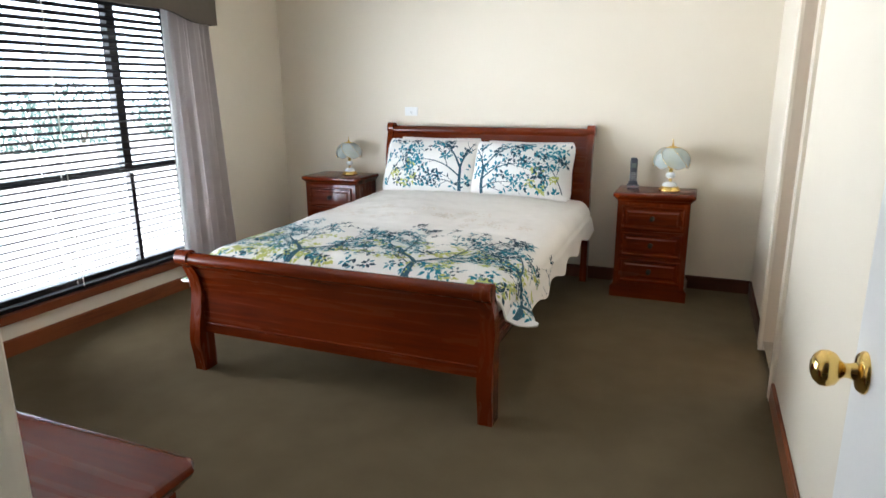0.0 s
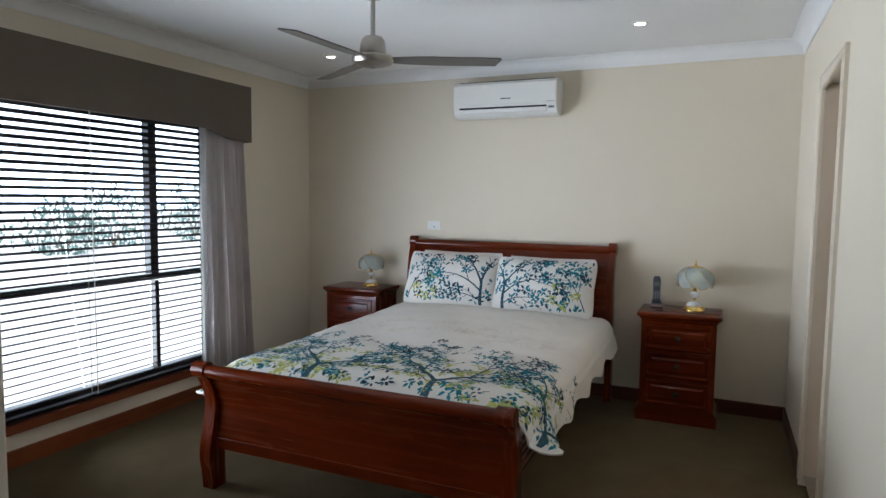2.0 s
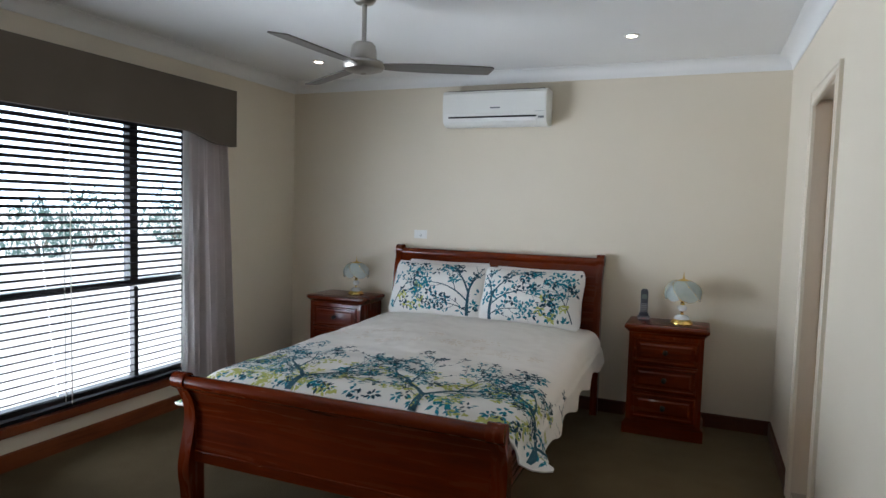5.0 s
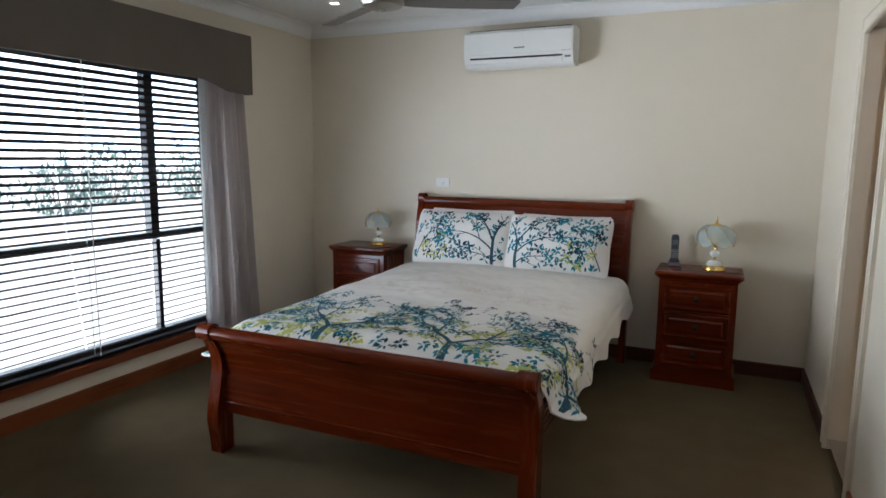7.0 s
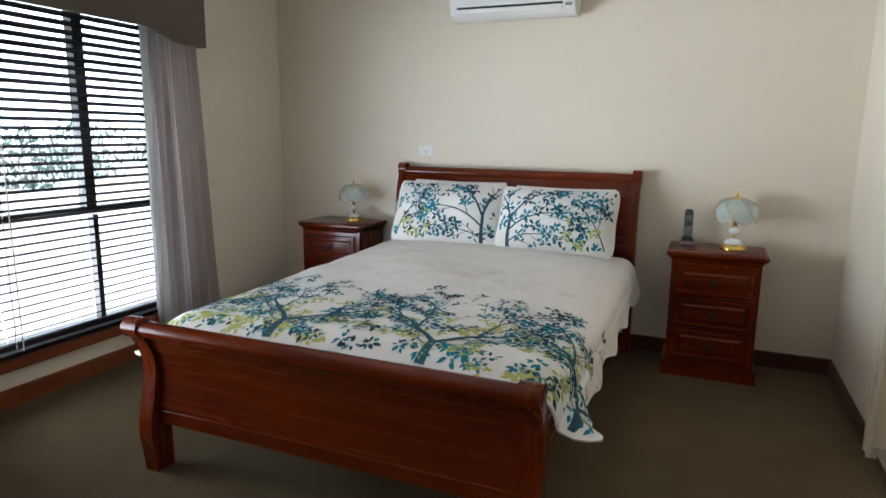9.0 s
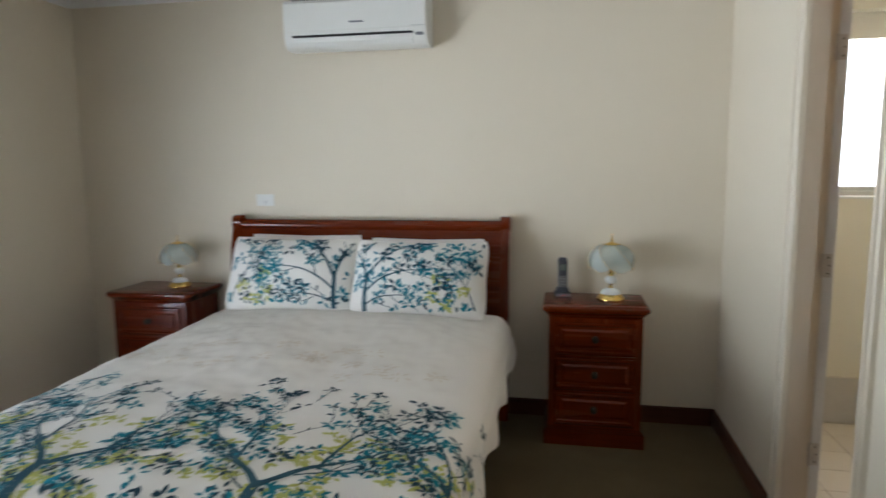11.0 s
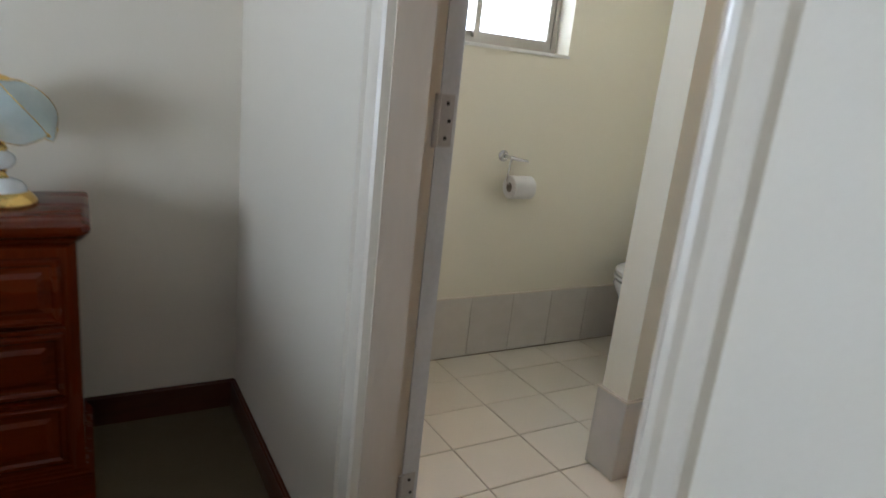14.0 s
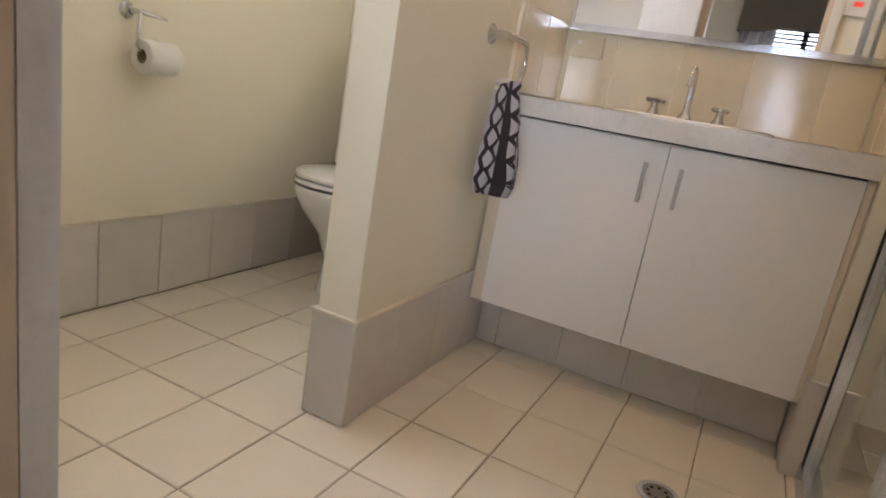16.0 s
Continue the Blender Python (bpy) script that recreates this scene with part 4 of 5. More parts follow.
def chest(name, at, w, d, h, drawers, label, category, group=""):
    """A moulded chest of drawers: origin at the middle of its back, front towards -y."""
    c = thing(name, at, label, category, group)
    b = w / 2 - 0.028
    part("carcass", boxes((-b, b, -d + 0.03, 0, 0.085, h - 0.05), r=0.004), M_CHERRYZ, c)
    bm = bmesh.new()
    for z0, z1, g in ((0.0, 0.075, 0.0), (0.075, 0.083, -0.006), (0.083, 0.092, -0.014)):
        box(bm, -w / 2 + 0.008 - g, w / 2 - 0.008 + g, -d + 0.008 - g, 0, z0, z1)
    part("plinth", bevel(bm, 0.004, 2), M_CHERRYX, c)
    prof = [(-0.03, h - 0.062), (-0.022, h - 0.050), (-0.012, h - 0.040), (-0.006, h - 0.030), (0.0, h - 0.026), (0.004, h - 0.016), (0.002, h - 0.005), (-0.004, h)]
    bm = bmesh.new()
    rings(bm, [[(-w / 2 - o, 0, z), (-w / 2 - o, -d - o + 0.018, z), (-w / 2 - o + 0.018, -d - o, z), (w / 2 + o - 0.018, -d - o, z), (w / 2 + o, -d - o + 0.018, z), (w / 2 + o, 0, z)] for o, z in prof])
    part("top", bm, M_CHERRYX, c, smooth=35)
    cols = 1 if w < 0.8 else 2
    lo, hi = 0.115, h - 0.085
    gap = 0.022
    dh = (hi - lo - gap * (drawers - 1)) / drawers
    span = 2 * b - 0.07
    cw = (span - gap * (cols - 1)) / cols
    for r in range(drawers):
        for k in range(cols):
            x0 = -span / 2 + k * (cw + gap)
            z0 = lo + r * (dh + gap)
            y = -d + 0.03
            bm = bmesh.new()
            loops = []
            for inset, dy in ((0, 0), (0, -0.006), (0.006, -0.012), (0.014, -0.012), (0.020, -0.004), (0.034, -0.004), (0.046, -0.010)):
                loops.append([(x0 + inset, y + dy, z0 + inset), (x0 + cw - inset, y + dy, z0 + inset), (x0 + cw - inset, y + dy, z0 + dh - inset), (x0 + inset, y + dy, z0 + dh - inset)])
            rings(bm, loops)
            dr = part("drawer", bm, M_CHERRYX, c)
            for kx in ((0.5,) if cols == 1 else (0.25, 0.75)):
                bm = lathe([(0.0001, 0), (0.017, 0), (0.017, 0.003), (0.007, 0.006), (0.007, 0.014), (0.014, 0.019), (0.016, 0.026), (0.010, 0.031), (0.0001, 0.032)], 20)
                bmesh.ops.transform(bm, matrix=pose(x0 + cw * kx, y - 0.010, z0 + dh / 2, 90), verts=bm.verts)
                part("knob", bm, M_DARKKNOB, dr, "dark antique metal knob", smooth=40)
            bm = boxes((x0 - 0.004, x0 + cw + 0.004, y - 0.014, y, z0 - 0.016, z0 - 0.006), r=0.004)
            part("ledge_moulding", bm, M_CHERRYX, dr)
    return c


NSY = 5.183
ns = chest("bedside_table", (0.114, NSY, FZ), 0.53, 0.385, 0.743, 3, "cherry stained bedside table with three moulded drawers", "bedside table", "bedside tables")
copy_thing(ns, pose(-2.445, NSY, FZ))
dresser = chest("dresser", (-1.02, YF + 0.018, FZ), 1.28, 0.42, 0.83, 4, "cherry stained low dresser with a polished top by the doorway", "dresser")
dresser.matrix_basis = pose(-1.02, YF + 0.018, FZ, 0, 0, 180)

M_PETAL = surface("frosted_pale_glass_petal", (0.82, 0.90, 0.89), (0.70, 0.80, 0.80), rough=0.12, scale=18, fine=60, bump=0.15, depth=0.001, coat=0.5)
_t = M_PETAL.node_tree
_mx, _tr = _t.nodes.new("ShaderNodeMixShader"), _t.nodes.new("ShaderNodeBsdfTransparent")
_tr.inputs[0].default_value = (0.95, 0.975, 0.975, 1)
_mx.inputs[0].default_value = 0.50
link(_t, _tr.outputs[0], _mx.inputs[1]), link(_t, _t.nodes["Principled BSDF"].outputs[0], _mx.inputs[2])
link(_t, _mx.outputs[0], _t.nodes["Material Output"].inputs[0])
M_PORCELAIN = surface("milky_porcelain", (0.78, 0.78, 0.76), (0.72, 0.73, 0.73), rough=0.15, scale=12, bump=0.02, coat=0.4)


def lamp(x, y, z, spin):
    l = thing("table_lamp", pose(x, y, z, 0, 0, spin), "brass touch lamp with pale glass petal shade, switched off", "lamp", "bedside lamps")
    part("base", lathe([(0.0001, 0), (0.080, 0), (0.082, 0.005), (0.080, 0.013), (0.072, 0.024), (0.062, 0.034), (0.058, 0.037), (0.0001, 0.037)], 40), M_BRASS, l, smooth=40)
    part("foot_dome", lathe([(0.057, 0.037), (0.055, 0.048), (0.045, 0.062), (0.026, 0.071), (0.012, 0.074), (0.0001, 0.074)], 36), M_PORCELAIN, l, smooth=40)
    part("stem", lathe([(0.0001, 0.072), (0.017, 0.072), (0.012, 0.078), (0.009, 0.086), (0.012, 0.094), (0.012, 0.098), (0.0001, 0.098)], 24), M_BRASS, l, smooth=40)
    part("ball", lathe([(0.012, 0.097), (0.024, 0.103), (0.033, 0.115), (0.035, 0.125), (0.031, 0.136), (0.02, 0.145), (0.011, 0.148)], 30), M_PORCELAIN, l, smooth=60)
    part("socket", lathe([(0.0001, 0.147), (0.014, 0.147), (0.018, 0.155), (0.012, 0.163), (0.016, 0.175), (0.016, 0.215), (0.007, 0.22), (0.005, 0.345), (0.0001, 0.345)], 24), M_BRASS, l, smooth=40)
    part("cap", lathe([(0.0001, 0.333), (0.036, 0.332), (0.038, 0.337), (0.030, 0.345), (0.012, 0.350), (0.007, 0.356), (0.009, 0.364), (0.004, 0.372), (0.003, 0.40), (0.0001, 0.402)], 30), M_BRASS, l, smooth=40)
    for k in range(6):
        a = math.pi / 3 * k
        bm = bmesh.new()
        rows = []
        nj, ni = 12, 10
        for j in range(nj + 1):
            f = j / nj
            r = 0.034 + 0.090 * math.sin(f * math.pi / 2)
            zz = 0.337 - 0.150 * f ** 1.8
            half = 0.020 + 0.049 * math.sin(f * math.pi / 2)
            row = []
            for i in range(ni + 1):
                t = -1 + 2 * i / ni
                edge = 0.016 * f * (t * t) - 0.010 * f * (1 - abs(t)) * (1 if j == nj else 0)
                off = t * half
                rr = r - 0.25 * off * off / max(r, 0.03) + 0.012 * t
                a = math.pi / 3 * k + 0.75 * f * f
                row.append(bm.verts.new((rr * math.cos(a) - off * math.sin(a), rr * math.sin(a) + off * math.cos(a), zz + edge)))
            rows.append(row)
        for p, q in zip(rows, rows[1:]):
            for i in range(ni):
                bm.faces.new((p[i], p[i + 1], q[i + 1], q[i]))
        tip = rows[-1][-1].co.copy()
        edge_line = [q[-1].co.copy() for q in rows] + [v.co.copy() for v in rows[-1][-2::-1]]
        bmesh.ops.solidify(bm, geom=bm.faces[:], thickness=0.003)
        petal = part("glass_petal", bm, M_PETAL, l, smooth=60)
        bm = bmesh.new()
        tube(bm, edge_line, 0.0013, 6)
        part("petal_rim", bm, M_BRASS, petal, "thin gilt edge of the petal", smooth=60)
        bm = bmesh.new()
        a = math.pi / 3 * k
        tube(bm, [(0.030 * math.cos(a), 0.030 * math.sin(a), 0.338), (0.046 * math.cos(a), 0.046 * math.sin(a), 0.336)], 0.0025, 8)
        part("petal_clip", bm, M_BRASS, petal)
        bm = bmesh.new()
        bmesh.ops.create_icosphere(bm, subdivisions=2, radius=0.0055, matrix=Matrix.Translation(tip))
        part("petal_tip", bm, M_BRASS, petal, "small brass bead on the petal's corner", smooth=60)
    return l


lr = lamp(0.200, 5.03, 0.713, 12)
lr.matrix_basis = lr.matrix_basis @ Matrix.Scale(0.89, 4)
copy_thing(lr, pose(-2.375, 5.04, 0.713, 0, 0, 40) @ Matrix.Scale(0.89, 4))

# cordless phone in its charging cradle
M_SILVER = surface("silver_grey_plastic", (0.30, 0.30, 0.31), (0.25, 0.25, 0.26), rough=0.35, metal=0.3, fine=200, bump=0.03)
M_CHARCOAL = surface("charcoal_plastic", (0.05, 0.055, 0.07), rough=0.4, fine=200, bump=0.05)
M_KEY = surface("dark_keys", (0.06, 0.06, 0.07), rough=0.5, bump=0.0)
ph = thing("cordless_phone", pose(-0.055, 5.085, 0.713, 0, 0, 8) @ Matrix.Scale(1.1, 4), "charcoal cordless phone with silver key plate standing in its cradle", "telephone")
part("cradle", bevel(boxes((-0.037, 0.037, -0.042, 0.036, 0, 0.022), (-0.028, 0.028, -0.012, 0.034, 0.022, 0.040)), 0.006, 3), M_CHARCOAL, ph, smooth=40)
bm = boxes((-0.0355, 0.0355, -0.044, -0.038, 0.006, 0.020), r=0.002)
part("cradle_trim", bm, M_SILVER, ph)
bm = bmesh.new()
rings(bm, [[(x * wd, y * dp - 0.004 + 0.16 * (z - 0.02) * 0.6, z) for x, y in ((-1, -0.6), (-0.6, -1), (0.6, -1), (1, -0.6), (1, 0.7), (0.6, 1), (-0.6, 1), (-1, 0.7))] for z, wd, dp in ((0.024, 0.019, 0.010), (0.035, 0.022, 0.012), (0.08, 0.0235, 0.0135), (0.12, 0.022, 0.013), (0.17, 0.0235, 0.014), (0.187, 0.021, 0.013), (0.195, 0.014, 0.009))])
hand = part("handset", bm, M_CHARCOAL, ph, "dark slate handset", smooth=50)


def on_handset(x, z, w, h, nm, m, up=0.0015):
    y = 0.096 * (z - 0.02) - 0.0135 - 0.004
    bm = boxes((x - w / 2, x + w / 2, y - up, y + 0.006, z - h / 2, z + h / 2), r=0.001)
    return part(nm, bm, m, hand)


on_handset(0, 0.145, 0.031, 0.034, "display", surface("grey_green_display", (0.16, 0.19, 0.17), rough=0.15, bump=0), 0.001)
on_handset(0, 0.179, 0.034, 0.020, "earpiece", M_CHARCOAL, 0.001)
for r in range(4):
    on_handset(0, 0.056 + r * 0.0135, 0.040, 0.0134, "key_plate", M_SILVER, 0.0006)
    for c in range(3):
        on_handset((c - 1) * 0.0125, 0.056 + r * 0.0135, 0.0085, 0.0085, "key", M_KEY)
part("charge_light", boxes((-0.004, 0.002, -0.0455, -0.0435, 0.011, 0.0145)), surface("red_indicator", (0.5, 0.02, 0.02), bump=0, glow=(1.0, 0.05, 0.04, 0.5)), ph, "red charge light")

# split-system air conditioner
ac = thing("air_conditioner", (-1.208, YB, 2.092), "white wall mounted split system air conditioner", "air conditioner")
AW = 0.409
prof = [(0, 0.03), (0, 0.27), (-0.14, 0.272), (-0.176, 0.262), (-0.186, 0.245), (-0.190, 0.16), (-0.186, 0.075), (-0.172, 0.032), (-0.14, 0.006), (-0.09, 0.0), (-0.02, 0.006)]
bm = bmesh.new()
prism(bm, prof, "x", -AW, AW)
part("body", bevel(bm, 0.005, 2, 50), M_WHITEPLASTIC, ac, smooth=40)
bm = bmesh.new()
prism(bm, [(-0.176, 0.258), (-0.1935, 0.243), (-0.1965, 0.16), (-0.1945, 0.092), (-0.186, 0.092), (-0.186, 0.245)], "x", -AW + 0.006, AW - 0.006)
part("front_panel", bevel(bm, 0.003, 2, 50), M_WHITEPLASTIC, ac, smooth=40)
part("outlet_slot", boxes((-AW + 0.05, AW - 0.075, -0.1885, -0.17, 0.061, 0.073)), M_DARKSLOT, ac, "dark air outlet slot")
bm = bmesh.new()
prism(bm, [(-0.1895, 0.058), (-0.187, 0.058), (-0.158, 0.016), (-0.162, 0.014), (-0.184, 0.034)], "x", -AW + 0.05, AW - 0.075)
part("louvre", bm, M_WHITEPLASTIC, ac)
part("display_window", boxes((AW - 0.058, AW - 0.018, -0.1895, -0.18, 0.050, 0.064)), surface("grey_lens", (0.25, 0.26, 0.27), rough=0.2, bump=0), ac)
part("name_mark", boxes((-0.02, 0.058, -0.1975, -0.195, 0.128, 0.137)), surface("grey_mark", (0.18, 0.19, 0.21), rough=0.4, bump=0), ac, "small grey maker's mark, unreadable")
for k in range(4):
    part("status_mark", boxes((AW - 0.078 + k * 0.017, AW - 0.068 + k * 0.017, -0.1962, -0.194, 0.097, 0.100)), bpy.data.materials["grey_mark"], ac)
bm = bmesh.new()
for k in range(14):
    box(bm, -AW + 0.03 + k * 0.055, -AW + 0.075 + k * 0.055, -0.15, -0.03, 0.2722, 0.2745)
part("intake_grille", bm, M_DARKSLOT, ac)

# ceiling fan
fan = thing("ceiling_fan", (-1.345, 3.29, 2.18), "brushed nickel three blade ceiling fan at rest", "ceiling fan")
CZ = ZC - 2.18
part("canopy", lathe([(0.0001, CZ - 0.045), (0.022, CZ - 0.045), (0.045, CZ - 0.038), (0.058, CZ - 0.02), (0.062, CZ), (0.0001, CZ)], 36), M_NICKEL, fan, smooth=40)
part("downrod", lathe([(0.0001, 0.11), (0.0125, 0.11), (0.0125, CZ - 0.044), (0.0001, CZ - 0.044)], 20), M_NICKEL, fan, smooth=40)
part("motor_bell", lathe([(0.0001, 0.022), (0.064, 0.022), (0.068, 0.034), (0.066, 0.070), (0.060, 0.096), (0.046, 0.112), (0.024, 0.118), (0.0001, 0.118)], 40), M_NICKEL, fan, smooth=40)
part("motor_housing", lathe([(0.0001, -0.040), (0.012, -0.046), (0.014, -0.040), (0.060, -0.036), (0.098, -0.024), (0.108, -0.010), (0.110, 0.004), (0.100, 0.016), (0.070, 0.022), (0.0001, 0.022)], 44), M_NICKEL, fan, smooth=35)
M_BLADE = surface("satin_metal_blade", (0.17, 0.155, 0.14), (0.14, 0.125, 0.115), rough=0.4, metal=0.6, scale=6, fine=200, stretch=(0.3, 3, 3), bump=0.05)
bm = bmesh.new()
out = [(0.09, -0.030), (0.16, -0.046), (0.30, -0.056), (0.55, -0.054), (0.655, -0.050), (0.668, -0.036), (0.645, 0.052), (0.55, 0.056), (0.30, 0.056), (0.16, 0.046), (0.09, 0.030)]
prism(bm, out, "z", -0.003, 0.003)
_blade = mesh("blade", bevel(bm, 0.002, 1, 40), M_BLADE)
bm = boxes((0.06, 0.20, -0.022, 0.022, 0.004, 0.010), r=0.003)
_iron = mesh("blade_bracket", bm, M_NICKEL)
for a in (25, 147, 266):
    for me in (_blade, _iron):
        ob = new(me.name, me)
        ob.parent = fan
        ob.matrix_basis = pose(0, 0, -0.004, 0, 0, a) @ pose(0, 0, 0, -9)

# downlights, all on
M_BULB = surface("lit_downlight_lens", (0.9, 0.86, 0.78), rough=0.5, bump=0, glow=(1.0, 0.86, 0.70, 14.0))
dl = thing("downlight", (-0.15, 4.40, ZC), "white recessed ceiling downlight, switched on", "downlight", "bedroom downlights")
part("trim_ring", lathe([(0.030, 0.0), (0.030, -0.006), (0.036, -0.009), (0.046, -0.006), (0.048, 0.0)], 32, cap=False), M_WHITEPLASTIC, dl, smooth=40)
part("lens", lathe([(0.0001, -0.004), (0.030, -0.004), (0.030, -0.001), (0.0001, -0.001)], 32), M_BULB, dl)
for x, y in ((-2.41, 4.49), (-0.15, 1.75), (-2.41, 1.75)):
    copy_thing(dl, Matrix.Translation((x, y, ZC)))

# power point beside the bed head
sock = thing("power_point", (-1.862, YB, 1.237), "white wall power point above the bed head", "power point")
part("plate", boxes((-0.056, 0.056, -0.008, 0, -0.035, 0.035), r=0.003), M_WHITEPLASTIC, sock)
part("switch", boxes((0.018, 0.030, -0.011, -0.008, 0.008, 0.022), r=0.001), M_WHITEPLASTIC, sock)
part("pin_hole", boxes((-0.004, -0.001, -0.0088, -0.0075, -0.012, -0.002), (0.008, 0.011, -0.0088, -0.0075, -0.012, -0.002), (0.002, 0.005, -0.0088, -0.0075, -0.022, -0.014)), M_DARKSLOT, sock)

# ---------------------------------------------------------------- bathroom things
M_LAMINATE = surface("white_laminate", (0.78, 0.755, 0.72), (0.75, 0.725, 0.69), rough=0.3, scale=2, fine=120, bump=0.04, depth=0.0005)
M_BENCH = surface("pale_speckled_benchtop", (0.74, 0.72, 0.69), (0.60, 0.585, 0.56), rough=0.28, scale=40, fine=420, bump=0.04, depth=0.0004)
M_CERAMIC = surface("white_ceramic", (0.80, 0.79, 0.76), (0.78, 0.77, 0.74), rough=0.1, scale=3, bump=0, coat=0.5)
VX, VY0, VYM, VY1 = 2.317, 3.399, 3.834, 4.262
van = thing("vanity_cabinet", (VX, 0, ZT), "white laminate bathroom vanity with two doors", "vanity")
part("carcass", boxes((0.020, XB - VX - 0.002, VY0, VY1, 0.175, 0.733)), M_LAMINATE, van)
part("filler_strip", boxes((0.004, 0.03, 3.382, VY0 - 0.0005, 0.175, 0.739)), M_TRIM, van)
part("filler_strip", boxes((0.004, 0.03, VY1 + 0.0005, 4.30, 0.175, 0.739)), M_TRIM, van)
# dark grey strip paints the shade line under the benchtop
part("shadow_rail", boxes((0.012, 0.030, VY0, VY1, 0.7335, 0.739)), surface("grey_shadow_gap", (0.12, 0.115, 0.11), rough=0.6), van)
for a, b, hy in ((VY0 + 0.001, VYM - 0.0015, 3.792), (VYM + 0.0015, VY1 - 0.001, 3.881)):
    d = part("door", boxes((0, 0.018, a, b, 0.175, 0.732), r=0.0015), M_LAMINATE, van)
    bm = boxes((-0.028, -0.020, hy - 0.005, hy + 0.005, 0.575, 0.680), (-0.022, 0.0, hy - 0.004, hy + 0.004, 0.580, 0.590), (-0.022, 0.0, hy - 0.004, hy + 0.004, 0.665, 0.675))
    part("handle", bm, M_NICKEL, d, "satin metal bar handle")
bench = thing("benchtop", (0, 0, 0), "pale speckled vanity benchtop with square edge", "benchtop")
BXF, BZ, BH = 2.298, ZT + 0.739, 0.052
bm = bmesh.new()
ring_o = [(BXF, 3.381), (XB - 0.001, 3.381), (XB - 0.001, 4.297), (BXF, 4.297)]
BC = (2.53, 3.83)
n = 48
inner = [(BC[0] + 0.135 * math.cos(2 * math.pi * k / n), BC[1] + 0.20 * math.sin(2 * math.pi * k / n)) for k in range(n)]
outer = []
for k in range(n):
    a = 2 * math.pi * k / n
    c, s = math.cos(a), math.sin(a)
    t = min(((XB - 0.001 - BC[0]) / c) if c > 1e-6 else ((BXF - BC[0]) / c if c < -1e-6 else 9), ((4.297 - BC[1]) / s) if s > 1e-6 else ((3.381 - BC[1]) / s if s < -1e-6 else 9))
    outer.append((BC[0] + t * c, BC[1] + t * s))
for px, py in ring_o:
    k = min(range(n), key=lambda i: (outer[i][0] - px) ** 2 + (outer[i][1] - py) ** 2)
    outer[k] = (px, py)
rings(bm, [[(x, y, BZ) for x, y in inner], [(x, y, BZ) for x, y in outer], [(x, y, BZ + BH) for x, y in outer], [(x, y, BZ + BH) for x, y in inner], [(x, y, BZ) for x, y in inner]], cap=False)
bmesh.ops.remove_doubles(bm, verts=bm.verts, dist=0.0001)
part("slab", bm, M_BENCH, bench)
part("edge_band", boxes((BXF - 0.0014, BXF - 0.0002, 3.381, 4.297, BZ, BZ + BH)), M_BENCH, bench)
basin = thing("wash_basin", (BC[0], BC[1], BZ + BH), "white ceramic inset basin in the benchtop", "basin")
bm = bmesh.new()
rings(bm, [[(0.135 * f * math.cos(2 * math.pi * k / 40), 0.20 * f * math.sin(2 * math.pi * k / 40), z) for k in range(40)] for f, z in ((1.10, 0.0), (1.10, 0.006), (1.05, 0.010), (0.985, 0.006), (0.93, -0.03), (0.80, -0.08), (0.5, -0.115), (0.12, -0.125))], cap=False)
rings(bm, [[(0.135 * f * math.cos(2 * math.pi * k / 40), 0.20 * f * math.sin(2 * math.pi * k / 40), z) for k in range(40)] for f, z in ((0.12, -0.125), (0.12, -0.135), (0.55, -0.127), (0.86, -0.09), (0.99, -0.03), (0.995, 0.0), (1.10, 0.0))], cap=False)
part("bowl", bm, M_CERAMIC, basin, smooth=50)
part("waste", lathe([(0.0001, -0.124), (0.02, -0.124), (0.02, -0.13), (0.0001, -0.13)], 20), M_CHROME, basin)
TZ = BZ + BH
spout = thing("basin_spout", (2.725, 3.868, TZ), "chrome swan neck basin spout", "tap")
part("flange", lathe([(0.0001, 0), (0.026, 0), (0.024, 0.010), (0.014, 0.026), (0.011, 0.030), (0.0001, 0.030)], 28), M_CHROME, spout, smooth=40)
bm = bmesh.new()
tube(bm, [(0, 0, 0.025), (0.004, 0, 0.07), (0.004, 0, 0.11)] + [(-0.030 + 0.034 * math.cos(a), 0, 0.125 + 0.034 * math.sin(a)) for a in [math.pi * k / 9 for k in range(0, 10)]] + [(-0.066, 0, 0.105)], [0.010] * 3 + [0.0095] * 10 + [0.011], 14)
part("neck", bm, M_CHROME, spout, smooth=50)
tap = thing("basin_tap", (2.725, 3.965, TZ), "chrome cross handle basin tap", "tap", "basin taps")
part("flange", lathe([(0.0001, 0), (0.024, 0), (0.022, 0.010), (0.013, 0.026), (0.010, 0.044), (0.013, 0.050), (0.010, 0.058), (0.0001, 0.060)], 28), M_CHROME, tap, smooth=40)
bm = bmesh.new()
for a in (20, 110):
    d = Vector((math.cos(radians(a)), math.sin(radians(a)), 0)) * 0.030
    tube(bm, [Vector((0, 0, 0.052)) - d, Vector((0, 0, 0.052)) - d * 0.8, Vector((0, 0, 0.052)), Vector((0, 0, 0.052)) + d * 0.8, Vector((0, 0, 0.052)) + d], [0.006, 0.0065, 0.005, 0.0065, 0.006], 10)
part("cross_handle", bm, M_CHROME, tap, smooth=50)
copy_thing(tap, pose(2.725, 3.771, TZ, 0, 0, 25))

